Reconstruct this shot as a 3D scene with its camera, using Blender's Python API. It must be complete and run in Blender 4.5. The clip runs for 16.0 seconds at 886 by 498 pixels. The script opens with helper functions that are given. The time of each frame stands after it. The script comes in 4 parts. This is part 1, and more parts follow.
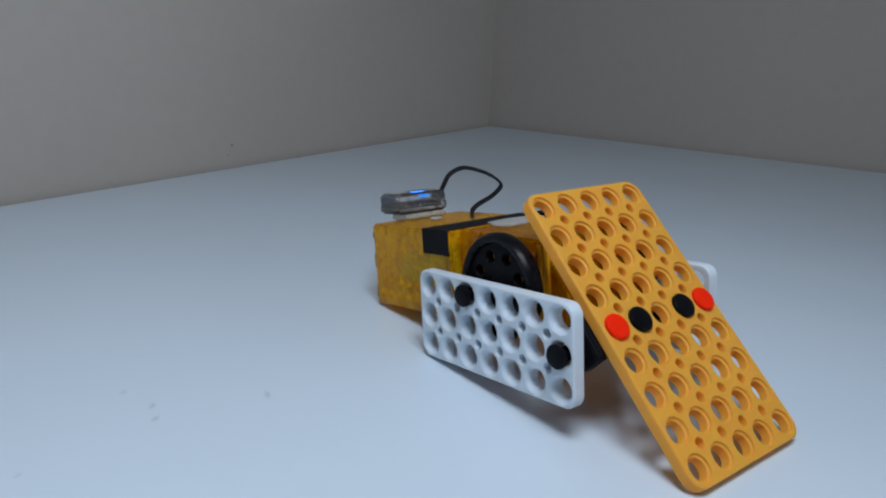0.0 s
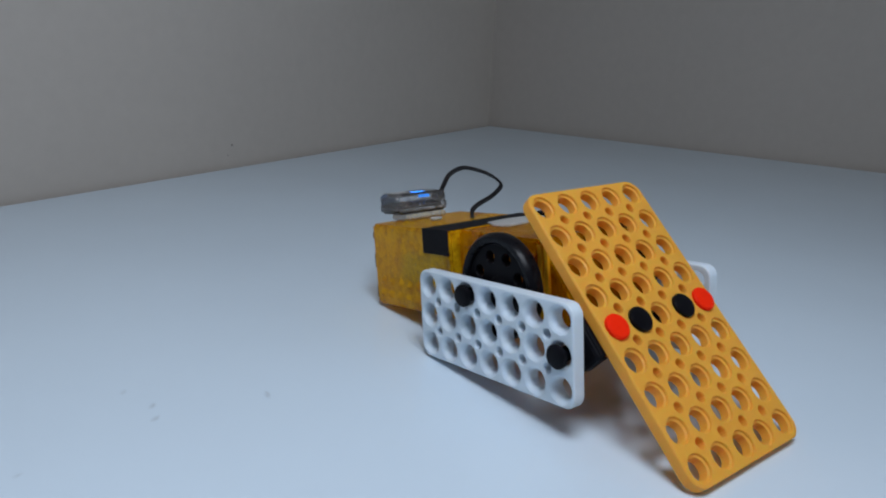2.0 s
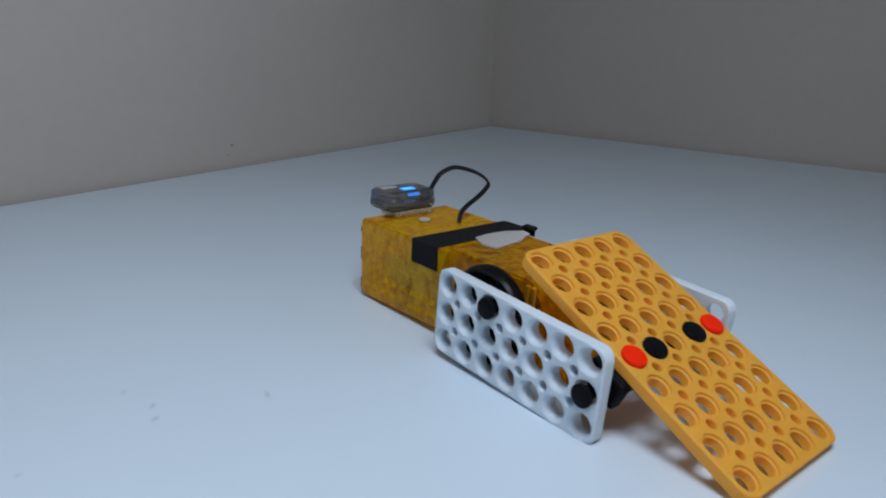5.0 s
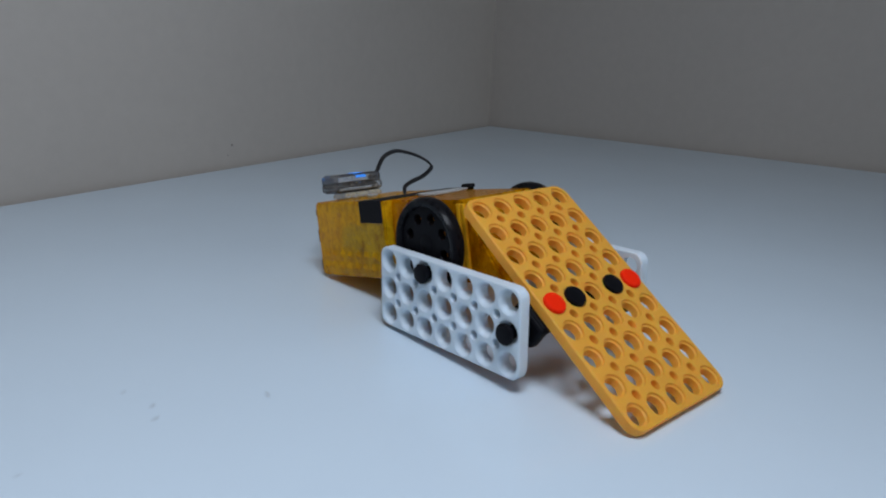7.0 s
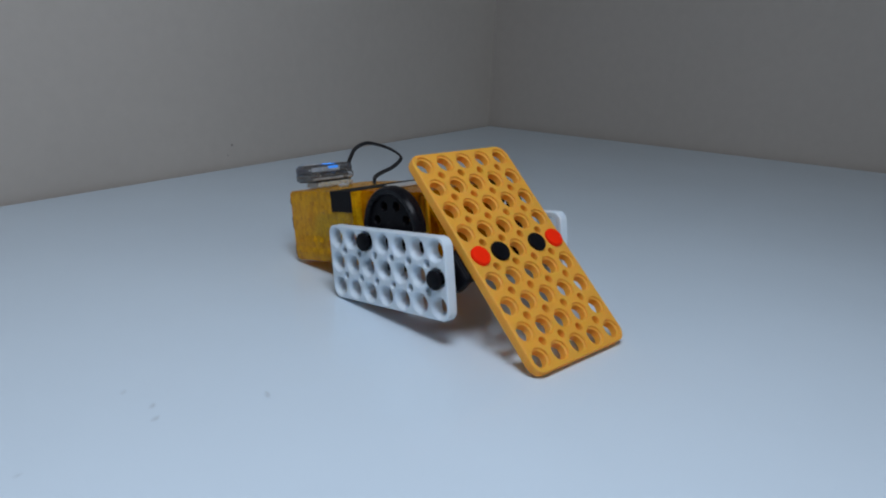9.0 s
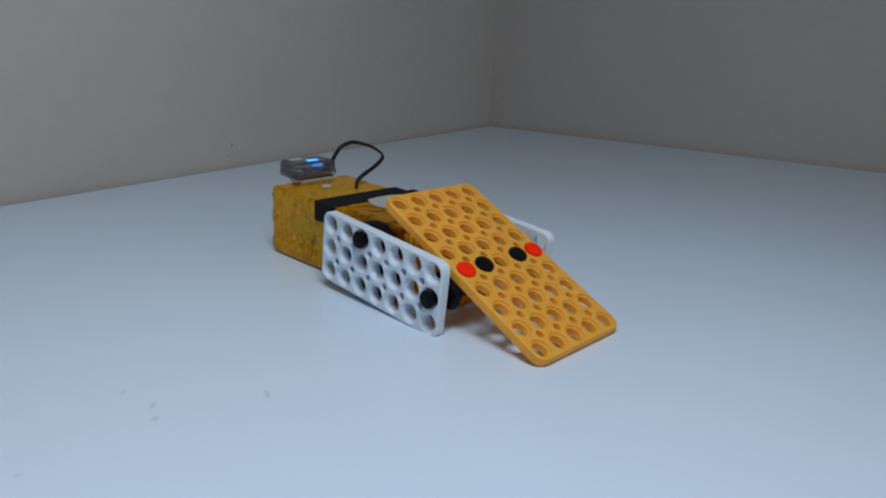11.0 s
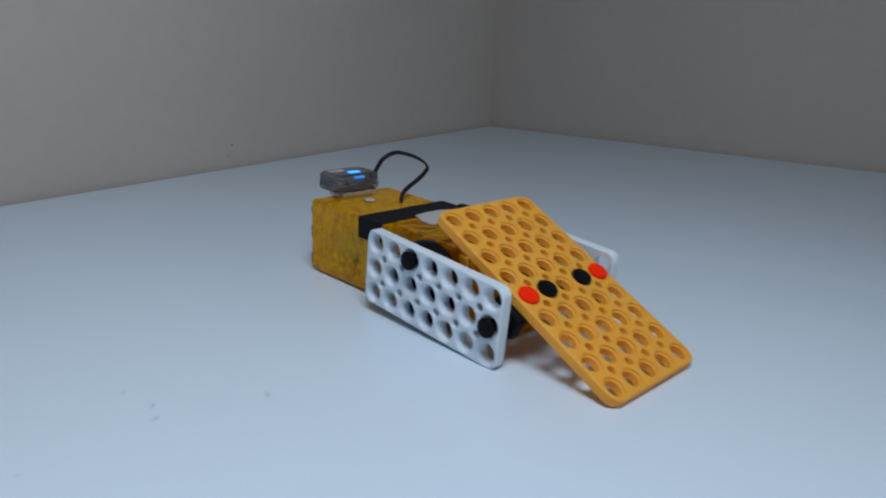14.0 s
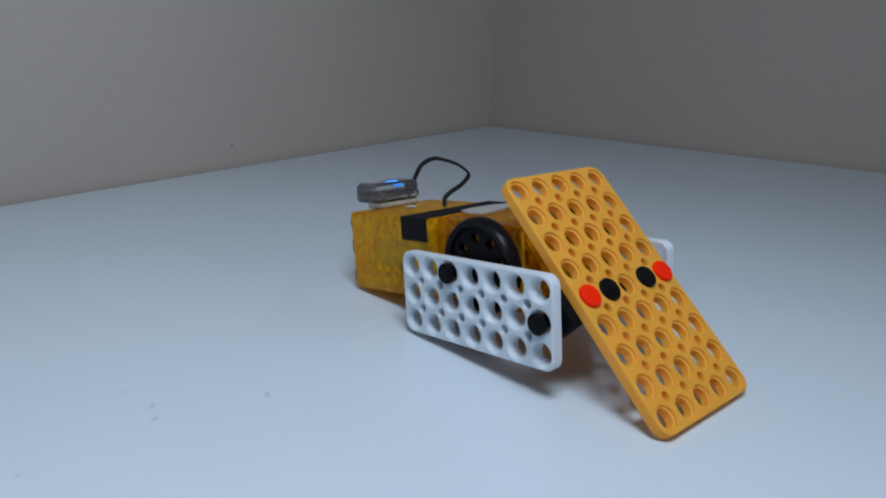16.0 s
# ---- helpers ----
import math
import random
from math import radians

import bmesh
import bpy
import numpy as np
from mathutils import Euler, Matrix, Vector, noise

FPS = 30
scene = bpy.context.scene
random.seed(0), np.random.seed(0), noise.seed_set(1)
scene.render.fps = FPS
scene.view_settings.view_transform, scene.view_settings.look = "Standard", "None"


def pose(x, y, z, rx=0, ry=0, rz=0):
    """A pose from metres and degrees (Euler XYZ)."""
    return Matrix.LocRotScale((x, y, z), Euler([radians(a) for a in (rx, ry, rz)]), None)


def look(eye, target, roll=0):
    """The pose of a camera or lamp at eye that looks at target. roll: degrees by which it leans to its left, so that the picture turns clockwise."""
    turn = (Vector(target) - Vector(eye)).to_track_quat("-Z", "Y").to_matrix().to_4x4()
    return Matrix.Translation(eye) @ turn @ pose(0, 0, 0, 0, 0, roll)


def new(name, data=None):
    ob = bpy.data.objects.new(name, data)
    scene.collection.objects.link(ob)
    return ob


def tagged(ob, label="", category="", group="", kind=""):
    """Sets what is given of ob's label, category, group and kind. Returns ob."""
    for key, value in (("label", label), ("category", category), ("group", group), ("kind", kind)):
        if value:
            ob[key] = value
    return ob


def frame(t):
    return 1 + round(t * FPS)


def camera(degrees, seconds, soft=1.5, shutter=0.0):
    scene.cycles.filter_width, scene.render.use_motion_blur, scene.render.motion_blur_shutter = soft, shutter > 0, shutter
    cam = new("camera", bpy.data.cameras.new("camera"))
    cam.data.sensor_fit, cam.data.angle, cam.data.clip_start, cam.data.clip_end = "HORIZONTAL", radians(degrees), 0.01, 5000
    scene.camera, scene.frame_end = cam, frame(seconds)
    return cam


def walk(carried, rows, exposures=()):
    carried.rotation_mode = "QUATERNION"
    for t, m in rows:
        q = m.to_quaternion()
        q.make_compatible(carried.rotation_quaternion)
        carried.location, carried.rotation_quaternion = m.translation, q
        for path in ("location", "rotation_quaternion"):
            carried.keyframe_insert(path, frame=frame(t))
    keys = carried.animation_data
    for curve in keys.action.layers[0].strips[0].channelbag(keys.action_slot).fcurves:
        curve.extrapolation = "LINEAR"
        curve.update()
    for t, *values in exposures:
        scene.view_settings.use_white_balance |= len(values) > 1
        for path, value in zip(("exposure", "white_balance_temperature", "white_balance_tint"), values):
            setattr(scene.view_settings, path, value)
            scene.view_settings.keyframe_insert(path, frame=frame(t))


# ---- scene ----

U = 0.01  # hole pitch of the plates, 10 mm

# ---- camera: stands still on the table's edge side ----
cam = camera(63.8, 16.0, soft=2.0, shutter=0.5)
EYE = pose(0, 0, 0.1070, 90 - 17.305, 0, 0) @ pose(0, 0, 0, 0, 0, 2.53)
walk(cam, [(0, EYE), (16, EYE)], exposures=[(0, 0.0), (16, 0.0)])

# ---- light: two added, unseen lamps: a fill in the east wall and a key over the table ----
world = bpy.data.worlds.new("world")
scene.world = world
world.use_nodes = True
world.node_tree.nodes["Background"].inputs[0].default_value = (0.62, 0.72, 0.85, 1)
world.node_tree.nodes["Background"].inputs[1].default_value = 0.25


def area_lamp(name, eye, target, sx, sy, watts, colour):
    data = bpy.data.lights.new(name, "AREA")
    data.shape, data.size, data.size_y, data.energy, data.color = "RECTANGLE", sx, sy, watts, colour
    ob = new(name, data)
    ob.matrix_world = look(eye, target)
    return ob


# unseen fill, added in the east opening to brighten the west wall
area_lamp("east_fill_light", (2.007, -0.911, 0.62), (1.150, -0.397, 0.62), 0.84, 0.94, 4.0, (0.84, 0.92, 1.0))
# unseen overhead key, placed to suit the table's falloff and shadows
area_lamp("overhead_key_light", (0.015, 0.0, 0.48), (0.015, 0.005, 0.0), 0.2, 0.2, 2.28, (0.74, 0.81, 0.93))


# ---- materials ----
def material(name, colour, rough=0.5, metal=0.0, grain=0.0, grain_scale=200.0, bump=0.0, bump_scale=300.0,
             stain=0.0, stain_scale=12.0, transmission=0.0, ior=1.45, alpha=1.0, glow=None, specular=0.5):
    """A principled surface with variation at two scales and a fine relief."""
    mat = bpy.data.materials.new(name)
    mat.use_nodes = True
    nt = mat.node_tree
    b = nt.nodes["Principled BSDF"]
    b.inputs["Roughness"].default_value, b.inputs["Metallic"].default_value = rough, metal
    b.inputs["Transmission Weight"].default_value, b.inputs["IOR"].default_value = transmission, ior
    b.inputs["Alpha"].default_value, b.inputs["Specular IOR Level"].default_value = alpha, specular
    b.inputs["Base Color"].default_value = (*colour, 1)
    tc = nt.nodes.new("ShaderNodeTexCoord")

    def noise_tex(scale, detail=4.0):
        n = nt.nodes.new("ShaderNodeTexNoise")
        n.inputs["Scale"].default_value, n.inputs["Detail"].default_value = scale, detail
        nt.links.new(tc.outputs["Object"], n.inputs["Vector"])
        return n

    if grain or stain:
        last = None
        for amount, scale in ((grain, grain_scale), (stain, stain_scale)):
            if not amount:
                continue
            n = noise_tex(scale)
            r = nt.nodes.new("ShaderNodeMapRange")
            r.inputs["From Min"].default_value, r.inputs["From Max"].default_value = 0.3, 0.7
            r.inputs["To Min"].default_value, r.inputs["To Max"].default_value = 1 - amount, 1 + amount
            nt.links.new(n.outputs["Fac"], r.inputs["Value"])
            if last is None:
                last = r.outputs[0]
            else:
                k = nt.nodes.new("ShaderNodeMath")
                k.operation = "MULTIPLY"
                nt.links.new(last, k.inputs[0]), nt.links.new(r.outputs[0], k.inputs[1])
                last = k.outputs[0]
        v = nt.nodes.new("ShaderNodeVectorMath")
        v.operation = "SCALE"
        v.inputs[0].default_value = colour
        nt.links.new(last, v.inputs["Scale"])
        nt.links.new(v.outputs[0], b.inputs["Base Color"])
        rr = nt.nodes.new("ShaderNodeMath")
        rr.operation, rr.inputs[1].default_value = "MULTIPLY", rough
        nt.links.new(last, rr.inputs[0]), nt.links.new(rr.outputs[0], b.inputs["Roughness"])
    if bump:
        n = noise_tex(bump_scale, 6.0)
        p = nt.nodes.new("ShaderNodeBump")
        p.inputs["Strength"].default_value, p.inputs["Distance"].default_value = bump, 0.3 / bump_scale
        nt.links.new(n.outputs["Fac"], p.inputs["Height"]), nt.links.new(p.outputs[0], b.inputs["Normal"])
    if glow:
        b.inputs["Emission Color"].default_value, b.inputs["Emission Strength"].default_value = (*glow[:3], 1), glow[3]
    return mat


def amber_material(name, deep, bright, cells, rough, depth, clear, thin):
    """Clear yellow moulded plastic with a hammered, crystal-like surface: light and deep facets."""
    mat = material(name, bright, rough, transmission=clear, ior=1.46, specular=0.3)
    nt = mat.node_tree
    tc, b = nt.nodes["Texture Coordinate"], nt.nodes["Principled BSDF"]
    v = nt.nodes.new("ShaderNodeTexVoronoi")
    v.inputs["Scale"].default_value = cells
    n = nt.nodes.new("ShaderNodeTexNoise")
    n.inputs["Scale"].default_value, n.inputs["Detail"].default_value = cells * 0.45, 5.0
    add = nt.nodes.new("ShaderNodeMath")
    mul = nt.nodes.new("ShaderNodeMath")
    p = nt.nodes.new("ShaderNodeBump")
    p.inputs["Strength"].default_value, p.inputs["Distance"].default_value = 1.0, depth
    for t in (v, n):
        nt.links.new(tc.outputs["Object"], t.inputs["Vector"])
    nt.links.new(v.outputs["Distance"], add.inputs[0]), nt.links.new(n.outputs["Fac"], add.inputs[1])
    nt.links.new(add.outputs[0], p.inputs["Height"]), nt.links.new(p.outputs[0], b.inputs["Normal"])
    # every cell takes its own depth of colour, with cloudier patches over many cells
    cell = nt.nodes.new("ShaderNodeSeparateColor")
    nt.links.new(v.outputs["Color"], cell.inputs[0])
    big = nt.nodes.new("ShaderNodeTexNoise")
    big.inputs["Scale"].default_value, big.inputs["Detail"].default_value = cells * 0.42, 3.0
    stretch = nt.nodes.new("ShaderNodeMapping")
    stretch.inputs["Scale"].default_value = (1.2, 1.2, 0.55)
    nt.links.new(tc.outputs["Object"], stretch.inputs["Vector"]), nt.links.new(stretch.outputs[0], big.inputs["Vector"])
    mul.operation = "MULTIPLY_ADD"
    mul.inputs[1].default_value = 0.34
    shift = nt.nodes.new("ShaderNodeMath")
    shift.operation, shift.inputs[1].default_value, shift.inputs[2].default_value = "MULTIPLY_ADD", 1.7, -0.42
    nt.links.new(big.outputs["Fac"], shift.inputs[0])
    nt.links.new(cell.outputs[0], mul.inputs[0]), nt.links.new(shift.outputs[0], mul.inputs[2])
    # bright end of the ramp also paints in the plastic's yellow glints
    ramp = nt.nodes.new("ShaderNodeValToRGB")
    ramp.color_ramp.elements[0].position, ramp.color_ramp.elements[0].color = 0.02, (*(0.55 * c for c in deep), 1)
    ramp.color_ramp.elements[1].position, ramp.color_ramp.elements[1].color = 0.78, (*bright, 1)
    middle = ramp.color_ramp.elements.new(0.28)
    middle.color = (*deep, 1)
    nt.links.new(mul.outputs[0], ramp.inputs[0]), nt.links.new(ramp.outputs[0], b.inputs["Base Color"])
    # part of the light goes straight through and is tinted
    tint = nt.nodes.new("ShaderNodeBsdfTransparent")
    tint.inputs[0].default_value = (1.0, 0.55, 0.02, 1)
    mix = nt.nodes.new("ShaderNodeMixShader")
    mix.inputs[0].default_value = thin
    nt.links.new(b.outputs[0], mix.inputs[1]), nt.links.new(tint.outputs[0], mix.inputs[2])
    nt.links.new(mix.outputs[0], nt.nodes["Material Output"].inputs["Surface"])
    return mat


TABLE = material("table_laminate", (0.652, 0.766, 0.86), 0.2, stain=0.02, stain_scale=9)
WALL = material("wall_paint", (0.51, 0.465, 0.42), 0.85, grain=0.02, grain_scale=120, stain=0.03, stain_scale=4, bump=0.12, bump_scale=420)
ROOM = material("room_paint", (0.62, 0.61, 0.59), 0.9, stain=0.04, stain_scale=3)
FLOOR = material("floor_boards", (0.22, 0.17, 0.13), 0.6, grain=0.1, grain_scale=30)
ORANGE = material("orange_plastic", (1.0, 0.53, 0.072), 0.45, specular=0.45, grain=0.03, grain_scale=400, stain=0.03, stain_scale=40, bump=0.06, bump_scale=1500)
WHITE = material("white_plastic", (0.70, 0.80, 0.885), 0.42, grain=0.02, grain_scale=300, stain=0.03, stain_scale=50, bump=0.05, bump_scale=1500)
def let_through(mat, colour, share):
    """A share of the light soaks through the plastic and comes out on the far side."""
    nt = mat.node_tree
    soak, mix = nt.nodes.new("ShaderNodeBsdfTranslucent"), nt.nodes.new("ShaderNodeMixShader")
    soak.inputs[0].default_value, mix.inputs[0].default_value = (*colour, 1), share
    nt.links.new(nt.nodes["Principled BSDF"].outputs[0], mix.inputs[1]), nt.links.new(soak.outputs[0], mix.inputs[2])
    nt.links.new(mix.outputs[0], nt.nodes["Material Output"].inputs["Surface"])


let_through(ORANGE, (1.0, 0.5, 0.14), 0.3)
let_through(WHITE, (0.85, 0.84, 0.82), 0.05)
BLACK = material("black_rubber", (0.006, 0.006, 0.008), 0.3, grain=0.2, grain_scale=500, bump=0.12, bump_scale=1200, specular=0.14)
BLACK_GLOSS = material("black_plastic", (0.006, 0.006, 0.008), 0.38, grain=0.15, grain_scale=300, bump=0.05, bump_scale=900, specular=0.08)
RED = material("red_plastic", (1.0, 0.024, 0.003), 0.55, specular=0.1, grain=0.04, grain_scale=300, bump=0.05, bump_scale=1000)
TAPE = material("black_cloth_tape", (0.012, 0.012, 0.014), 0.75, grain=0.2, grain_scale=900, bump=0.3, bump_scale=1500, specular=0.14)
AMBER = amber_material("amber_plastic", (0.62, 0.31, 0.004), (1.0, 0.60, 0.012), 560, 0.12, 0.00045, 0.2, 0.38)
AMBER_CLEAR = amber_material("clear_amber_plastic", (0.36, 0.155, 0.0), (0.8, 0.4, 0.0), 460, 0.1, 0.0003, 0.2, 0.42)
INNARD = material("amber_ribs", (0.42, 0.22, 0.012), 0.4, grain=0.3, grain_scale=150)
AMBER_DARK = material("dark_amber_gear", (0.10, 0.05, 0.008), 0.4, grain=0.3, grain_scale=300)
AMBER_RIB = material("amber_rib", (1.0, 0.52, 0.02), 0.2, grain=0.1, grain_scale=300, transmission=0.2)
GEAR = material("motor_steel", (0.16, 0.13, 0.09), 0.4, metal=0.3, grain=0.1, grain_scale=200)
DARK_PART = material("dark_circuit", (0.03, 0.025, 0.02), 0.5, grain=0.3, grain_scale=200)
SMOKE = material("smoky_clear_plastic", (0.84, 0.82, 0.81), 0.06, transmission=0.92, grain=0.25, grain_scale=240, bump=0.25, bump_scale=500)
CLEAR = material("frosted_tape", (0.80, 0.80, 0.78), 0.45, transmission=0.5, grain=0.05, grain_scale=300)
FOAM = material("foam_pad", (0.70, 0.56, 0.30), 0.7, alpha=0.38, transmission=0.1, grain=0.1, grain_scale=600, bump=0.3, bump_scale=1200)
CABLE = material("black_cable", (0.010, 0.010, 0.012), 0.4, grain=0.1, grain_scale=400)
BLUE = material("blue_led", (0.05, 0.25, 0.9), 0.3, glow=(0.01, 0.27, 1.0, 2.4))
# faint emission that stands for the blue light mirrored in the case
BLUE_DIM = material("blue_led_reflection", (0.08, 0.2, 0.6), 0.3, glow=(0.01, 0.27, 1.0, 0.6))


def soft_smudge(name, colour, strength):
    """A thin film of dirt that fades out from its middle, broken up by a fine noise."""
    mat = material(name, colour, 0.6)
    nt = mat.node_tree
    tc, b = nt.nodes["Texture Coordinate"], nt.nodes["Principled BSDF"]
    scale, ball, noise = nt.nodes.new("ShaderNodeMapping"), nt.nodes.new("ShaderNodeTexGradient"), nt.nodes.new("ShaderNodeTexNoise")
    ball.gradient_type = "SPHERICAL"
    noise.inputs["Scale"].default_value = 900
    scale.inputs["Location"].default_value, scale.inputs["Scale"].default_value = (-1, -1, 0), (2, 2, 0)
    nt.links.new(tc.outputs["Generated"], scale.inputs[0]), nt.links.new(scale.outputs[0], ball.inputs[0])
    nt.links.new(tc.outputs["Object"], noise.inputs["Vector"])
    last = ball.outputs["Fac"]
    for factor in (noise.outputs["Fac"], None):
        k = nt.nodes.new("ShaderNodeMath")
        k.operation, k.inputs[1].default_value = "MULTIPLY", strength * 2
        nt.links.new(last, k.inputs[0])
        if factor is not None:
            nt.links.new(factor, k.inputs[1])
        last = k.outputs[0]
    nt.links.new(last, b.inputs["Alpha"])
    return mat


SMUDGE = soft_smudge("grey_smudge", (0.30, 0.31, 0.33), 0.2)
SMUDGE_LIGHT = soft_smudge("grey_smudge_light", (0.30, 0.31, 0.33), 0.11)
SPECK = material("dark_speck", (0.24, 0.22, 0.20), 0.8, grain=0.2, grain_scale=2000)


for mat, r in ((ORANGE, (1.0, 0.35, 0.1)), (WHITE, (1.0, 0.9, 0.8))):
    b = mat.node_tree.nodes["Principled BSDF"]
    b.inputs["Subsurface Weight"].default_value, b.inputs["Subsurface Scale"].default_value = 0.25, 0.0015
    b.inputs["Subsurface Radius"].default_value = r


# ---- building helpers ----
def part(name, bm, mat, parent=None, label="", smooth=False):
    """Links a bmesh as one mesh object under a thing or a part."""
    me = bpy.data.meshes.new(name)
    bmesh.ops.recalc_face_normals(bm, faces=bm.faces)
    bm.to_mesh(me)
    bm.free()
    me.materials.append(mat)
    if smooth:
        for f in me.polygons:
            f.use_smooth = True
        me.set_sharp_from_angle(angle=radians(38))
    ob = new(name, me)
    if parent is not None:
        ob.parent = parent
    if label:
        ob["label"] = label
    return ob


def box(bm, x0, x1, y0, y1, z0, z1, bevel=0.0, segments=2):
    verts = bmesh.ops.create_cube(bm, size=1)["verts"]
    for v in verts:
        v.co = Vector(((x0 + x1) / 2 + v.co.x * (x1 - x0), (y0 + y1) / 2 + v.co.y * (y1 - y0), (z0 + z1) / 2 + v.co.z * (z1 - z0)))
    if bevel:
        edges = list({e for v in verts for e in v.link_edges})
        bmesh.ops.bevel(bm, geom=edges, offset=bevel, segments=segments, affect="EDGES", profile=0.5)
    return bm


def rounded_outline(x0, x1, y0, y1, r, n=6):
    out = []
    for cx, cy, a0 in ((x1 - r, y1 - r, 0), (x0 + r, y1 - r, 90), (x0 + r, y0 + r, 180), (x1 - r, y0 + r, 270)):
        for i in range(n + 1):
            a = radians(a0 + 90 * i / n)
            out.append((cx + r * math.cos(a), cy + r * math.sin(a)))
    return out


def circle(cx, cy, r, n):
    return [(cx + r * math.cos(2 * math.pi * i / n), cy + r * math.sin(2 * math.pi * i / n)) for i in range(n)]


def inset(ring, cx, cy, d):
    out = []
    for x, y in ring:
        v = Vector((x - cx, y - cy))
        out.append((cx + v.x - math.copysign(d, v.x), cy + v.y - math.copysign(d, v.y)))
    return out


def perforated_plate(outline, holes, thick, edge):
    """A plate in the xy plane from z 0 to thick, with a softened rim and bored holes.
    holes: (x, y, [(radius, depth below the top), ...], sides); the last radius is that of the back."""
    from mathutils.geometry import delaunay_2d_cdt
    bm = bmesh.new()
    cx = sum(p[0] for p in outline) / len(outline)
    cy = sum(p[1] for p in outline) / len(outline)
    small = inset(outline, cx, cy, edge)

    def sheet(ring, z, rings, up):
        pts, edges = [], []
        for loop in [ring] + rings:
            k = len(pts)
            pts += [Vector(p) for p in loop]
            edges += [(k + i, k + (i + 1) % len(loop)) for i in range(len(loop))]
        vs, _, fs, *_ = delaunay_2d_cdt(pts, edges, [], 0, 1e-7)
        made = [bm.verts.new((v.x, v.y, z)) for v in vs]
        for f in fs:
            c = sum((vs[i] for i in f), Vector((0, 0))) / len(f)
            if not inside(c, ring) or any((c.x - h[0]) ** 2 + (c.y - h[1]) ** 2 < (rr * 0.96) ** 2 for h, rr in zip(holes, radii[up])):
                continue
            bm.faces.new([made[i] for i in f])

    def inside(c, ring):
        hit = False
        for (x0, y0), (x1, y1) in zip(ring, ring[1:] + ring[:1]):
            if (y0 > c.y) != (y1 > c.y) and c.x < (x1 - x0) * (c.y - y0) / (y1 - y0) + x0:
                hit = not hit
        return hit

    radii = {True: [h[2][0][0] for h in holes], False: [h[2][-1][0] for h in holes]}
    sheet(small, thick, [circle(h[0], h[1], h[2][0][0], h[3]) for h in holes], True)
    sheet(small, 0, [circle(h[0], h[1], h[2][-1][0], h[3]) for h in holes], False)

    def strip(loops):
        rows = [[bm.verts.new((x, y, z)) for x, y in ring] for ring, z in loops]
        for a, b in zip(rows, rows[1:]):
            for i in range(len(a)):
                bm.faces.new((a[i], a[(i + 1) % len(a)], b[(i + 1) % len(a)], b[i]))

    mid = inset(outline, cx, cy, edge * 0.3)
    strip([(small, thick), (mid, thick - edge * 0.3), (outline, thick - edge), (outline, edge), (mid, edge * 0.3), (small, 0)])
    for x, y, steps, n in holes:
        strip([(circle(x, y, r, n), thick - d) for r, d in steps])
    bmesh.ops.remove_doubles(bm, verts=bm.verts, dist=1e-6)
    return bm


def lathe(bm, profile, n, axis="Z", centre=(0, 0, 0)):
    """Turns (radius, height) pairs round an axis through centre."""
    rows = []
    for r, h in profile:
        row = []
        for i in range(n):
            a = 2 * math.pi * i / n
            p = (r * math.cos(a), r * math.sin(a), h)
            if axis == "Y":
                p = (p[0], p[2], p[1])
            row.append(bm.verts.new(Vector(p) + Vector(centre)))
        rows.append(row)
    for a, b in zip(rows, rows[1:]):
        for i in range(n):
            bm.faces.new((a[i], a[(i + 1) % n], b[(i + 1) % n], b[i]))
    for row in (rows[0], rows[-1]):
        bm.faces.new(row)
    bmesh.ops.remove_doubles(bm, verts=bm.verts, dist=1e-7)
    return bm


def tube(bm, points, radius, sides=8):
    """A round cord along a smooth curve through points."""
    pts = [Vector(p) for p in points]
    path = []
    for i in range(len(pts) - 1):
        p0, p1, p2, p3 = pts[max(i - 1, 0)], pts[i], pts[i + 1], pts[min(i + 2, len(pts) - 1)]
        for k in range(6):
            t = k / 6
            path.append(0.5 * (2 * p1 + (p2 - p0) * t + (2 * p0 - 5 * p1 + 4 * p2 - p3) * t * t + (3 * p1 - p0 - 3 * p2 + p3) * t ** 3))
    path.append(pts[-1])
    rows, ref = [], Vector((1, 0, 0))
    for i, p in enumerate(path):
        d = (path[min(i + 1, len(path) - 1)] - path[max(i - 1, 0)]).normalized()
        u = (ref - d * ref.dot(d)).normalized()
        v = d.cross(u)
        rows.append([bm.verts.new(p + radius * (math.cos(2 * math.pi * k / sides) * u + math.sin(2 * math.pi * k / sides) * v)) for k in range(sides)])
    for a, b in zip(rows, rows[1:]):
        for i in range(sides):
            bm.faces.new((a[i], a[(i + 1) % sides], b[(i + 1) % sides], b[i]))
    bm.faces.new(rows[0]), bm.faces.new(rows[-1])
    return bm


# ---- the table and the walls that meet behind it ----
CORNER = Vector((0.0470, 0.8363, 0))
LEFT_DIR = Vector((-0.2960, -0.4414, 0)).normalized()
RIGHT_DIR = Vector((0.3410, -0.2045, 0)).normalized()
FLOOR_Z, ROOF_Z = -0.74, 1.75


def wall_slab(name, a, b, outward, z0, z1, thick, mat, label):
    bm = bmesh.new()
    lower = [bm.verts.new(p + Vector((0, 0, z0))) for p in (a, b, b + outward * thick, a + outward * thick)]
    upper = [bm.verts.new(v.co + Vector((0, 0, z1 - z0))) for v in lower]
    bm.faces.new(lower), bm.faces.new(upper)
    for i in range(4):
        bm.faces.new((lower[i], lower[(i + 1) % 4], upper[(i + 1) % 4], upper[i]))
    return tagged(part(name, bm, mat), label, "wall", kind="structure")


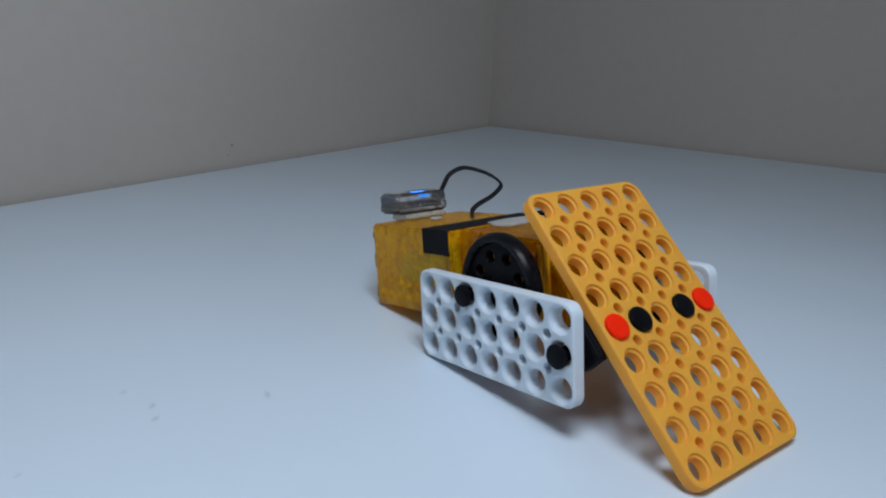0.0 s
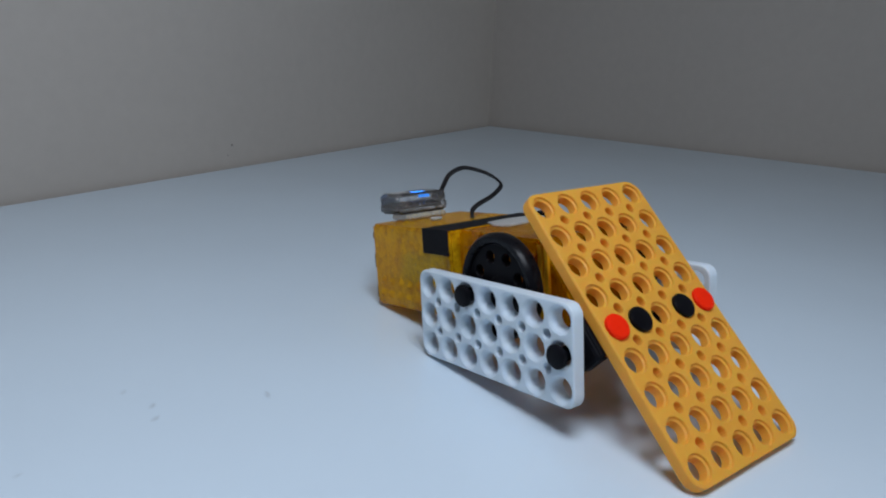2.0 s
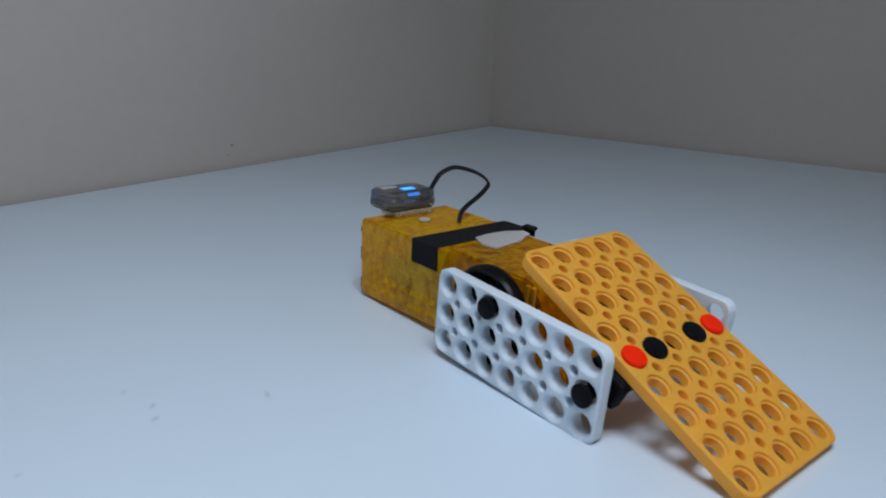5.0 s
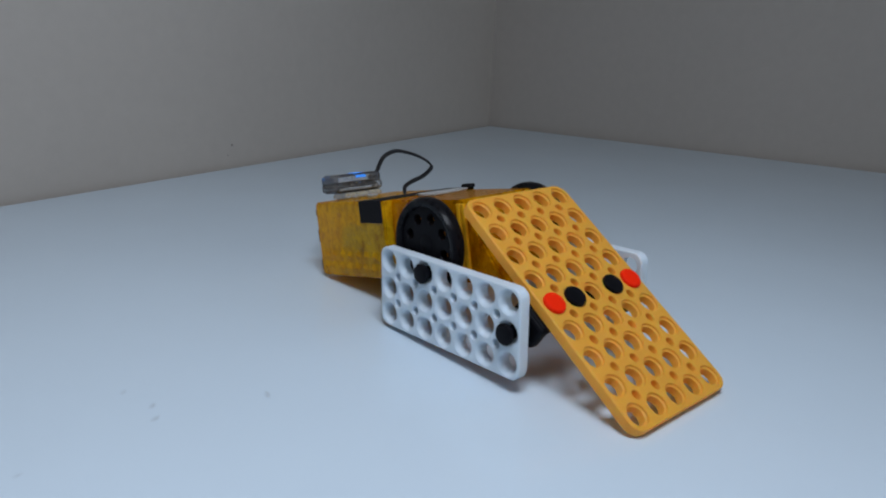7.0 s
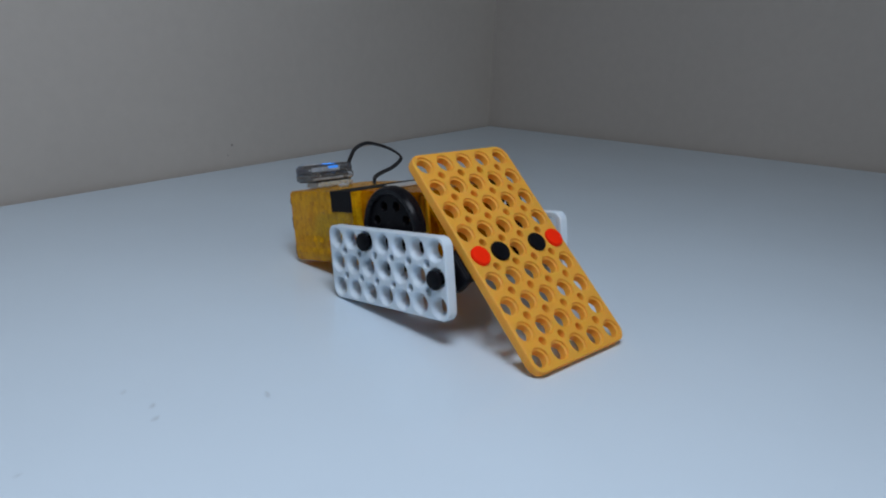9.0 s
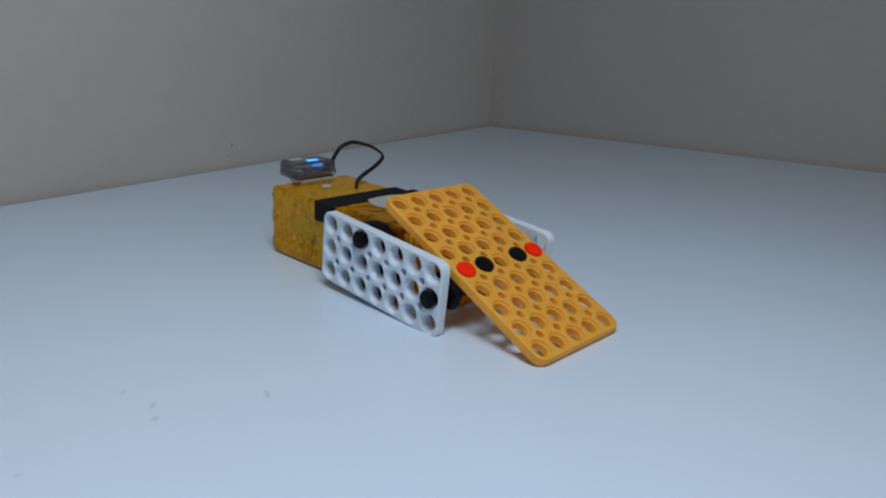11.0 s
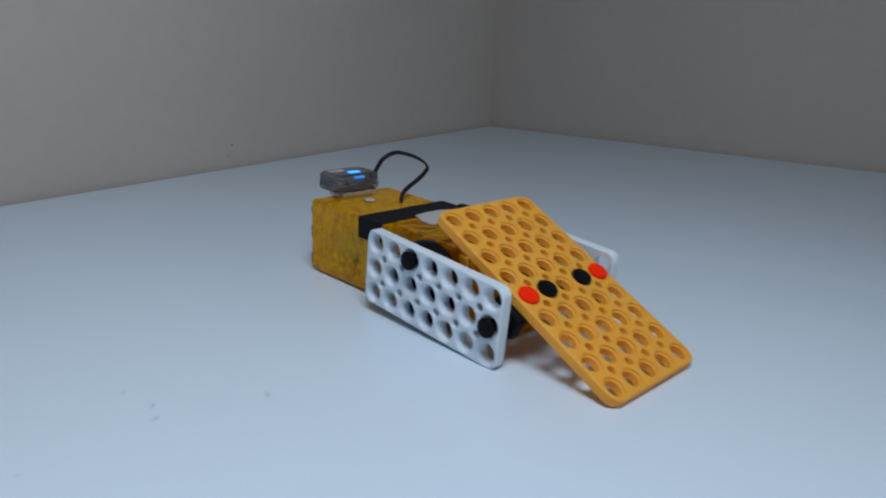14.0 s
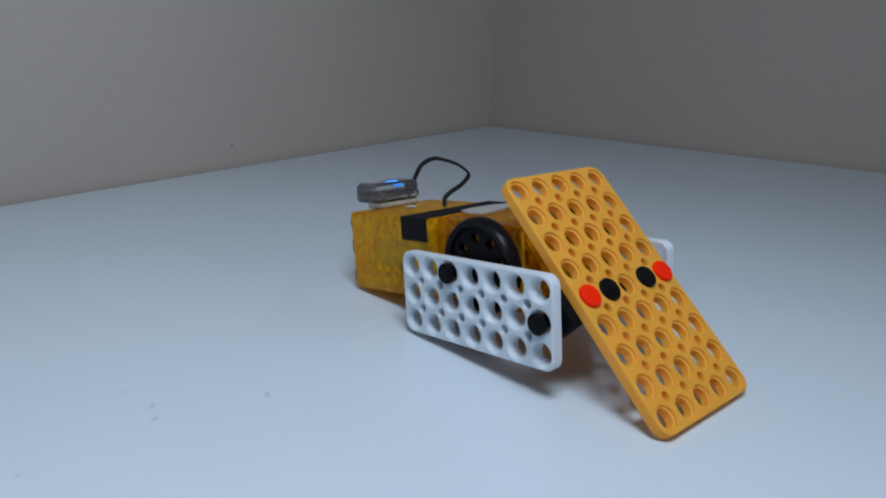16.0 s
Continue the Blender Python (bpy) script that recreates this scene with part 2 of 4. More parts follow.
left_end, right_end = CORNER + LEFT_DIR * 2.6, CORNER + RIGHT_DIR * 2.6
out_left = Vector((LEFT_DIR.y, -LEFT_DIR.x, 0))
out_right = Vector((-RIGHT_DIR.y, RIGHT_DIR.x, 0))
far = left_end + RIGHT_DIR * 2.6
wall_slab("wall_west", CORNER - LEFT_DIR * 0.1, left_end, out_left, FLOOR_Z, ROOF_Z, 0.1, WALL, "plain grey-beige painted wall behind the white table")
wall_slab("wall_north", CORNER, right_end, out_right, FLOOR_Z, ROOF_Z, 0.1, WALL, "plain grey painted wall meeting the other at a corner")
# the two walls behind the camera
wall_slab("wall_south", left_end, far, LEFT_DIR, FLOOR_Z, ROOF_Z, 0.1, ROOM, "plain pale painted wall of the room")
EAST_OPEN = (0.05, 0.95, 0.12, 1.12)  # added opening for the fill lamp: along the wall from the corner, and heights


def wall_with_opening(name, start, along, length, outward, opening, mat, label):
    """A wall of four pieces round an added opening for the fill lamp."""
    s0, s1, z0, z1 = opening
    bm = bmesh.new()
    for a, b, lo, hi in ((0, s0, FLOOR_Z, ROOF_Z), (s1, length, FLOOR_Z, ROOF_Z), (s0, s1, FLOOR_Z, z0), (s0, s1, z1, ROOF_Z)):
        p, q = start + along * a, start + along * b
        lower = [bm.verts.new(v + Vector((0, 0, lo))) for v in (p, q, q + outward * 0.1, p + outward * 0.1)]
        upper = [bm.verts.new(v.co + Vector((0, 0, hi - lo))) for v in lower]
        bm.faces.new(lower), bm.faces.new(upper)
        for i in range(4):
            bm.faces.new((lower[i], lower[(i + 1) % 4], upper[(i + 1) % 4], upper[i]))
    return tagged(part(name, bm, mat), label, "wall", kind="structure")


wall_with_opening("wall_east", right_end, LEFT_DIR, 2.6, RIGHT_DIR, EAST_OPEN, ROOM, "plain pale painted wall with an added opening for fill light")
mid = (CORNER + far) / 2
tagged(part("floor", box(bmesh.new(), mid.x - 2.6, mid.x + 2.6, mid.y - 2.6, mid.y + 2.6, FLOOR_Z - 0.1, FLOOR_Z), FLOOR), "brown boarded floor of the room", "floor", kind="structure")
tagged(part("ceiling", box(bmesh.new(), mid.x - 2.6, mid.x + 2.6, mid.y - 2.6, mid.y + 2.6, ROOF_Z, ROOF_Z + 0.1), ROOM), "plain pale ceiling of the room", "ceiling", kind="structure")


def table():
    """A white laminate top fitted into the corner, on four legs."""
    ob = tagged(new("table"), "smooth white laminate table pushed into the wall corner", "table")
    bm = bmesh.new()
    c = CORNER - Vector((0, 0.004, 0))
    a, b = LEFT_DIR * 1.5, RIGHT_DIR * 1.2
    lower = [bm.verts.new(p + Vector((0, 0, -0.03))) for p in (c, c + a, c + a + b, c + b)]
    upper = [bm.verts.new(v.co + Vector((0, 0, 0.03))) for v in lower]
    bm.faces.new(lower), bm.faces.new(upper)
    for i in range(4):
        bm.faces.new((lower[i], lower[(i + 1) % 4], upper[(i + 1) % 4], upper[i]))
    bmesh.ops.bevel(bm, geom=list(bm.edges), offset=0.0015, segments=2, affect="EDGES")
    part("tabletop", bm, TABLE, ob)
    for s, t in ((0.06, 0.06), (0.94, 0.06), (0.06, 0.94), (0.94, 0.94)):
        p = c + a * s + b * t
        part("leg", box(bmesh.new(), p.x - 0.02, p.x + 0.02, p.y - 0.02, p.y + 0.02, FLOOR_Z, -0.03, 0.003), WHITE, ob)
    return ob


table()

# ---- the crawling robot ----
robot = tagged(new("toy_robot"), "crawling toy robot with amber body and perforated orange and white plates", "toy robot")
robot.empty_display_size = 0.01


def rivet(parent, x, y, z, mat, towards, label, length=0.9, wide=0.38, proud=0.0):
    """A push rivet: a domed flat head on a split shank. towards: '+z', '-y' or '+y'."""
    head, bm = wide * U, bmesh.new()
    prof = [(0.0, 0.15 * U), (0.25 * U, 0.15 * U), (head - 0.04 * U, 0.135 * U), (head, 0.09 * U), (head, 0.0), (0.22 * U, 0.0),
            (0.21 * U, -length * U * 0.8), (0.12 * U, -length * U), (0.0, -length * U)]
    lathe(bm, prof, 24)
    bmesh.ops.translate(bm, verts=bm.verts, vec=(0, 0, proud * U))
    if towards != "+z":
        bmesh.ops.rotate(bm, verts=bm.verts, matrix=pose(0, 0, 0, 90 if towards == "-y" else -90).to_3x3())
    bmesh.ops.translate(bm, verts=bm.verts, vec=(x, y, z))
    return part("rivet", bm, mat, parent, label, smooth=True)


def leg_plate_part():
    """Orange plate of 5 by 9 holes that leans on the table like a foot."""
    th, mg, holes = 0.36 * U, 0.5 * U, []
    for row in range(9):
        for col in range(5):
            x, y = -(mg + (8 - row) * U), (col - 2) * U * 0.983
            holes.append((x, y, [(0.385 * U, 0), (0.37 * U, 0.02 * U), (0.36 * U, 0.07 * U), (0.3 * U, 0.1 * U), (0.285 * U, th)], 24))
            if row < 8 and col < 4:
                holes.append((x + U / 2, y + U * 0.4915, [(0.17 * U, 0), (0.15 * U, 0.03 * U), (0.14 * U, th)], 12))
    outline = rounded_outline(-(8 * U + 2 * mg), 0, -2.47 * U, 2.47 * U, 0.45 * U)
    ob = part("leg_plate", perforated_plate(outline, holes, th, 0.045 * U), ORANGE, robot, "orange plastic plate with rows of round holes")
    x = -(mg + 4 * U)
    for col, mat, lab in ((0, RED, "red rivet"), (1, BLACK_GLOSS, "black rivet"), (3, BLACK_GLOSS, "black rivet"), (4, RED, "red rivet")):
        rivet(ob, x, (col - 2) * U * 0.983, th, mat, "+z", lab, 0.8)
    for s in (-1, 1):
        bm = bmesh.new()
        box(bm, x - 0.55 * U, x + 0.55 * U, min(s * 0.55 * U, s * 2.6 * U), max(s * 0.55 * U, s * 2.6 * U), -0.42 * U, -0.01 * U, 0.06 * U)
        box(bm, x - 0.7 * U, x + 0.6 * U, min(s * 2.25 * U, s * 2.68 * U), max(s * 2.25 * U, s * 2.68 * U), -0.98 * U, -0.05 * U, 0.12 * U)
        part("hinge_bracket", bm, BLACK_GLOSS, ob, "black angle bracket under the orange plate")
    return ob


def side_plate_part(side):
    """White plate of 7 by 3 holes, pinned to the crank and to the orange plate. Its origin is the front pin."""
    s, th, mg, holes = 0.984 * U, 0.42 * U, 0.49 * U, []
    for col in range(7):
        for row in range(3):
            x, y = (col - 6) * s, (1 - row) * s
            holes.append((x, y, [(0.43 * U, 0), (0.415 * U, 0.015 * U), (0.37 * U, 0.05 * U), (0.33 * U, 0.12 * U), (0.31 * U, 0.2 * U), (0.305 * U, th)], 24))
            if col < 6 and row < 2:
                holes.append((x + s / 2, y - s / 2, [(0.175 * U, 0), (0.15 * U, 0.04 * U), (0.135 * U, th)], 12))
    outline = rounded_outline(-6 * s - mg, mg, -s - mg, s + mg, 0.36 * U)
    bm = perforated_plate(outline, holes, th, 0.045 * U)
    # stand it upright, its good face outwards
    bmesh.ops.rotate(bm, verts=bm.verts, matrix=pose(0, 0, 0, 90).to_3x3())
    if side > 0:
        bmesh.ops.scale(bm, verts=bm.verts, vec=(1, -1, 1))
    bmesh.ops.translate(bm, verts=bm.verts, vec=(0, side * (3.291 * U - th), 0))
    ob = part("side_plate", bm, WHITE, robot, "white plastic plate with three rows of round holes")
    for x, z in ((-4 * s, s), (0, 0)):
        rivet(ob, x, side * 3.291 * U, z, BLACK_GLOSS, "-y" if side < 0 else "+y", "black rivet", 0.82, 0.345, 0.085)
    return ob


def wheel_part(side):
    """Black spoked crank wheel; its origin is on the axle, in the robot's middle."""
    ob = new("wheel")
    ob.parent = robot
    ob["label"] = "black plastic wheel with round holes that turns as crank"
    y0, y1 = 2.2 * U, 2.72 * U
    R = 1.66 * U
    tyre = [(R * 0.80, y0), (R * 0.93, y0), (R * 0.985, y0 + 0.06 * U), (R, y0 + 0.15 * U), (R, y1 - 0.2 * U), (R * 0.985, y1 - 0.1 * U), (R * 0.94, y1),
            (R * 0.86, y1), (R * 0.82, y1 - 0.05 * U), (R * 0.80, y1 - 0.16 * U), (R * 0.80, y0)]
    bm = bmesh.new()
    rows = []
    for r, h in tyre:
        rows.append([bm.verts.new((r * math.cos(2 * math.pi * i / 48), side * h, r * math.sin(2 * math.pi * i / 48))) for i in range(48)])
    for a, b in zip(rows, rows[1:]):
        for i in range(48):
            bm.faces.new((a[i], a[(i + 1) % 48], b[(i + 1) % 48], b[i]))
    bmesh.ops.remove_doubles(bm, verts=bm.verts, dist=1e-7)
    part("tyre", bm, BLACK, ob, "", smooth=True)
    holes = [(0.57 * R * math.cos(a), 0.57 * R * math.sin(a), [(0.125 * R, 0), (0.115 * R, 0.03 * U), (0.115 * R, 0.3 * U)], 16)
             for a in (2 * math.pi * k / 8 for k in range(8))]
    holes.append((0, 0, [(0.1 * R, 0), (0.09 * R, 0.03 * U), (0.09 * R, 0.3 * U)], 16))
    disc = perforated_plate(circle(0, 0, R * 0.81, 48), holes, 0.3 * U, 0.02 * U)
    bmesh.ops.rotate(disc, verts=disc.verts, matrix=pose(0, 0, 0, 90).to_3x3())
    if side > 0:
        bmesh.ops.scale(disc, verts=disc.verts, vec=(1, -1, 1))
    bmesh.ops.translate(disc, verts=disc.verts, vec=(0, side * 2.26 * U, 0))
    part("disc", disc, BLACK_GLOSS, ob)
    hub = bmesh.new()
    lathe(hub, [(0.0, 2.6 * U * side), (0.17 * R, 2.6 * U * side), (0.21 * R, 2.57 * U * side), (0.21 * R, 2.1 * U * side), (0.0, 2.1 * U * side)], 24, "Y")
    part("hub", hub, BLACK_GLOSS, ob, "", smooth=True)
    return ob


def body_part():
    """The clear amber case, its insides and what is stuck onto it. Its origin is under the middle of the rear edge."""
    ob = new("body")
    ob.parent = robot
    ob["label"] = "clear amber plastic case with a rough crystalline surface"
    w, h, length = 2.2 * U, 3.27 * U, 10.9 * U

    # side outline of the case: rear to front
    def shell(x0, x1, half, z0, z1, z2, z3, bevel, top=None):
        bm = bmesh.new()
        ring = [(x0, z0), (x1, z1), (x1 if top is None else top, z2), (x0, z3)]
        a = [bm.verts.new((x, -half, z)) for x, z in ring]
        b = [bm.verts.new((x, half, z)) for x, z in ring]
        bm.faces.new(a), bm.faces.new(b)
        for i in range(4):
            bm.faces.new((a[i], a[(i + 1) % 4], b[(i + 1) % 4], b[i]))
        bmesh.ops.bevel(bm, geom=list(bm.edges), offset=bevel, segments=2, affect="EDGES")
        return bm

    part("rear_case", shell(0, 5.0 * U, w, 0.10 * U, 0.22 * U, h, h, 0.08 * U), AMBER, ob, "", smooth=True)
    part("front_case", shell(5.02 * U, length, 1.85 * U, 0.22 * U, 0.38 * U, h * 0.985, h, 0.08 * U, 9.0 * U), AMBER_CLEAR, ob, "", smooth=True)
    # what shows dimly through the clear sides
    inside = bmesh.new()
    box(inside, 2.0 * U, 4.9 * U, -1.5 * U, 1.5 * U, 0.5 * U, 2.3 * U, 0.15 * U)
    box(inside, 2.5 * U, 4.2 * U, -1.9 * U, 1.9 * U, 1.1 * U, 2.0 * U, 0.1 * U)
    part("gear_motor", inside, GEAR, ob, "grey gear motor inside the clear case")
    for side in (-1, 1):
        for k, x in enumerate((1.75, 2.2, 2.6, 3.1, 3.55, 4.0, 4.55)):
            tooth = box(bmesh.new(), x * U, (x + 0.3) * U, side * 2.02 * U - 0.1 * U, side * 2.02 * U + 0.1 * U, (1.3 - 0.12 * (k % 3)) * U, (2.2 + 0.14 * (k % 2)) * U, 0.05 * U)
            part("gear_tooth", tooth, AMBER_DARK, ob, "dark gear part behind the clear side")
    for x in (6.2, 7.4, 8.6):
        post = bmesh.new()
        lathe(post, [(0.0, 0.45 * U), (0.22 * U, 0.45 * U), (0.22 * U, 2.9 * U), (0.0, 2.9 * U)], 12, "Z", (x * U, -1.2 * U, 0))
        part("post", post, INNARD, ob, "amber post inside the clear case", smooth=True)
    board = box(bmesh.new(), 0.5 * U, 1.5 * U, -1.6 * U, 1.6 * U, 0.8 * U, 1.1 * U, 0.05 * U)
    part("inner_board", board, INNARD, ob)
    for side in (-1, 1):
        for x in (9.0, 9.25):
            rib = bmesh.new()
            box(rib, (x - 0.1) * U, (x + 0.06) * U, side * 1.9 * U - 0.07 * U, side * 1.9 * U + 0.07 * U, 0.5 * U, 3.1 * U, 0.03 * U)
            part("rib", rib, AMBER_RIB, ob, "bright amber upright rib")
    for z0, z1 in ((0.35, 0.8), (1.55, 2.1), (2.7, 2.95)):
        seam = box(bmesh.new(), -0.002 * U, 0.05 * U, -w - 0.003 * U, -w + 0.06 * U, z0 * U, z1 * U, 0.02 * U)
        part("seam_notch", seam, DARK_PART, ob, "dark notch in the case's rear seam")
    # whitish round tab in front of the module
    stud = lathe(bmesh.new(), [(0.0, 0.14 * U), (0.2 * U, 0.13 * U), (0.25 * U, 0.1 * U), (0.25 * U, 0.07 * U), (0.2 * U, 0.06 * U), (0.18 * U, 0.0), (0.0, 0.0)], 20,
                 "Z", (1.75 * U, -0.35 * U, h))
    part("round_tab", stud, CLEAR, ob, "small whitish clear round tab", smooth=True)
    # moulded studs along the lower side
    for side in (-1, 1):
        for row in range(2):
            for k in range(8):
                bm = bmesh.new()
                x, z = (0.45 + k * 0.58 + 0.14 * (row % 2)) * U, (0.6 + row * 0.5) * U
                lathe(bm, [(0.0, 0.12 * U), (0.04 * U, 0.115 * U), (0.2 * U, 0.0), (0.0, 0.0)], 7)
                bmesh.ops.rotate(bm, verts=bm.verts, matrix=pose(0, 0, 0, 90 if side < 0 else -90).to_3x3())
                bmesh.ops.translate(bm, verts=bm.verts, vec=(x, side * w, z))
                part("stud", bm, AMBER, ob, "", smooth=True)
    # black tape over the top and down both sides
    t0, t1, lift = 3.4 * U, 4.85 * U, 0.03 * U
    tape = bmesh.new()
    box(tape, t0, t1, -w - lift, w + 0.3 * U, h + 0.002 * U, h + lift, 0.008 * U, 1)
    box(tape, t0, t1 + 0.05 * U, -w - lift, -w - 0.002 * U, 2.42 * U, h + 0.01 * U, 0.008 * U, 1)
    box(tape, t0 + 0.1 * U, t1 + 0.25 * U, w + 0.27 * U, w + 0.31 * U, h - 0.25 * U, h + lift, 0.008 * U, 1)
    box(tape, t1 - 0.2 * U, t1 + 0.35 * U, w + 0.0 * U, w + 0.34 * U, h + 0.02 * U, h + 0.19 * U, 0.06 * U, 2)
    part("tape", tape, TAPE, ob, "matt black tape strip over the case")
    # frosted pad in front of the tape
    pad = bmesh.new()
    ring = [(4.66, -0.25), (4.58, 0.5), (4.62, 1.3), (5.0, 2.0), (5.4, 1.9), (5.6, 1.45), (5.9, 0.9), (5.98, 0.2), (6.1, -0.5), (5.5, -0.62), (5.2, -0.5)]
    a = [pad.verts.new((x * U, y * U, h + 0.004 * U)) for x, y in ring]
    b = [pad.verts.new((x * U, y * U, h + 0.07 * U)) for x, y in ring]
    pad.faces.new(a), pad.faces.new(b)
    for i in range(len(a)):
        pad.faces.new((a[i], a[(i + 1) % len(a)], b[(i + 1) % len(a)], b[i]))
    bmesh.ops.bevel(pad, geom=list(pad.edges), offset=0.025 * U, segments=2, affect="EDGES")
    part("clear_pad", pad, CLEAR, ob, "frosted clear adhesive pad")
    return ob


def power_unit(body):
    """The small smoky module with its blue light, its foam pad and its looped lead."""
    x0, x1, y0, y1, z0, z1 = -0.5 * U, 0.96 * U, -1.46 * U, 0.8 * U, 3.6 * U, 4.36 * U
    zm = z0 + 0.36 * U
    # lower and upper half of the clear case, meeting at a groove
    bm = bmesh.new()
    box(bm, x0, x1, y0, y1, z0, zm - 0.015 * U, 0.07 * U)
    box(bm, x0 + 0.05 * U, x1 - 0.05 * U, y0 + 0.05 * U, y1 - 0.05 * U, zm - 0.03 * U, zm + 0.03 * U)
    unit = part("module", bm, SMOKE, body, "smoky clear plastic module with a blue light", smooth=True)
    lid = bmesh.new()
    lower = [lid.verts.new((x, y, zm + 0.015 * U)) for x, y in rounded_outline(x0, x1, y0, y1, 0.12 * U, 3)]
    waist = [lid.verts.new((v.co.x, v.co.y, z1 - 0.12 * U)) for v in lower]
    upper = [lid.verts.new((x, y, z1)) for x, y in rounded_outline(x0 + 0.13 * U, x1 - 0.13 * U, y0 + 0.13 * U, y1 - 0.13 * U, 0.1 * U, 3)]
    for p, q in ((lower, waist), (waist, upper)):
        for i in range(len(p)):
            lid.faces.new((p[i], p[(i + 1) % len(p)], q[(i + 1) % len(p)], q[i]))
    lid.faces.new(lower), lid.faces.new(upper)
    part("lid", lid, SMOKE, unit, "clear chamfered upper half of the module's case")
    ridge = box(bmesh.new(), x1 - 0.16 * U, x1 - 0.08 * U, y0 + 0.15 * U, y1 - 0.1 * U, z1 - 0.075 * U, z1 - 0.01 * U, 0.02 * U)
    part("lid_edge", ridge, DARK_PART, unit, "dark line along the lid's front edge")
    sticker = box(bmesh.new(), x0 + 0.32 * U, x0 + 0.62 * U, y0 + 0.25 * U, y0 + 0.95 * U, z1 + 0.002 * U, z1 + 0.012 * U)
    part("sticker", sticker, CLEAR, unit, "small whitish sticker on the lid")
    board = box(bmesh.new(), x0 + 0.15 * U, x1 - 0.12 * U, y0 + 0.16 * U, y1 - 0.2 * U, z0 + 0.16 * U, z0 + 0.24 * U)
    box(board, x0 + 0.3 * U, x1 - 0.3 * U, y0 + 0.5 * U, y1 - 0.35 * U, z0 + 0.24 * U, z0 + 0.42 * U, 0.02 * U)
    part("circuit_board", board, DARK_PART, unit, "dark circuit board seen inside")
    plug = box(bmesh.new(), x0 + 0.45 * U, x1 - 0.2 * U, y1 - 0.32 * U, y1 + 0.03 * U, zm + 0.05 * U, z1 - 0.16 * U, 0.04 * U)
    part("plug", plug, BLACK_GLOSS, unit, "black plug of the lead")
    for k in range(4):
        pin = box(bmesh.new(), x1 - 0.3 * U, x1 - 0.14 * U, y0 + (0.3 + 0.34 * k) * U, y0 + (0.48 + 0.34 * k) * U, z0 + 0.24 * U, z0 + (0.38 + 0.05 * (k % 2)) * U, 0.01 * U)
        part("component", pin, GEAR, unit, "small metal component on the board")
    for y in (y0 - 0.035 * U, y1 + 0.035 * U):
        clip = box(bmesh.new(), x1 - 0.34 * U, x1 - 0.1 * U, y - 0.045 * U, y + 0.045 * U, z0 + 0.1 * U, zm - 0.05 * U, 0.02 * U)
        part("case_clip", clip, SMOKE, unit, "clear snap clip at the module's end")
    rim = box(bmesh.new(), x0 + 0.08 * U, x1 - 0.06 * U, y0 + 0.1 * U, y1 - 0.1 * U, z0 - 0.05 * U, z0 + 0.06 * U, 0.03 * U)
    part("base_rim", rim, DARK_PART, unit)
    led = box(bmesh.new(), x1 - 0.68 * U, x1 - 0.34 * U, -0.55 * U, 0.05 * U, z1 - 0.1 * U, z1 + 0.004 * U, 0.03 * U)
    part("status_light", led, BLUE, unit, "glowing blue light")
    # extra glowing strip in place of the light's reflection in the clear front
    led_echo = box(bmesh.new(), x1 - 0.12 * U, x1 + 0.003 * U, -0.54 * U, -0.02 * U, z1 - 0.21 * U, z1 - 0.11 * U, 0.02 * U)
    part("led_reflection", led_echo, BLUE_DIM, unit, "dimmer blue glow imitating the light's reflection in the module's front")
    foam = box(bmesh.new(), x0 + 0.3 * U, x1 + 0.0 * U, y0 + 0.3 * U, y1 + 0.02 * U, 3.27 * U, z0 - 0.055 * U, 0.14 * U, 3)
    part("foam_pad", foam, FOAM, body, "whitish translucent adhesive foam pad")
    loop = [(0.7, 0.6, 4.2), (0.85, 0.82, 4.75), (0.95, 1.08, 5.13), (1.0, 1.7, 5.33), (1.0, 2.4, 5.2), (1.0, 3.05, 4.97), (1.0, 3.55, 4.68),
            (1.1, 3.66, 4.45), (1.25, 3.3, 4.23), (1.5, 2.68, 4.04), (1.85, 1.95, 3.94), (2.2, 1.3, 3.84), (2.5, 0.86, 3.7), (2.65, 0.72, 3.36)]
    for dx, dz in ((-0.042, 0.034), (0.042, -0.034)):
        bm = bmesh.new()
        tube(bm, [((x + dx) * U, y * U, (z + dz - 0.19) * U) for x, y, z in loop], 0.055 * U)
        part("lead_wire", bm, CABLE, body, "black insulated wire in a loop", smooth=True)


leg_plate = leg_plate_part()
near_plate = side_plate_part(-1)
far_plate = side_plate_part(1)
near_wheel = wheel_part(-1)
far_wheel = wheel_part(1)
body = body_part()
power_unit(body)


# ---- marks on the table ----
def smudge(x, y, long, wide, turn, mat=SMUDGE):
    rng, bm = random.Random(int(abs(x) * 1e5)), bmesh.new()
    ring = [bm.verts.new((long * math.cos(a) * rng.uniform(0.85, 1.1), wide * math.sin(a) * rng.uniform(0.85, 1.1), 0))
            for a in (2 * math.pi * k / 20 for k in range(20))]
    bm.faces.new(ring)
    ob = tagged(part("smudge", bm, mat), "faint grey smudge on the white tabletop", "smudge", "marks on the table")
    ob.matrix_world = pose(x, y, 0.0001, 0, 0, turn)
    return ob


for x, y, s, w, a, mat in ((-0.0811, 0.180, 0.0021, 0.0011, 100, SMUDGE), (-0.0776, 0.1733, 0.0021, 0.0012, 80, SMUDGE), (-0.0504, 0.1891, 0.0030, 0.0011, 115, SMUDGE),
                           (-0.0995, 0.1455, 0.0016, 0.001, 70, SMUDGE_LIGHT), (-0.0925, 0.1870, 0.002, 0.0012, 100, SMUDGE_LIGHT)):
    smudge(x, y, s, w, a, mat)


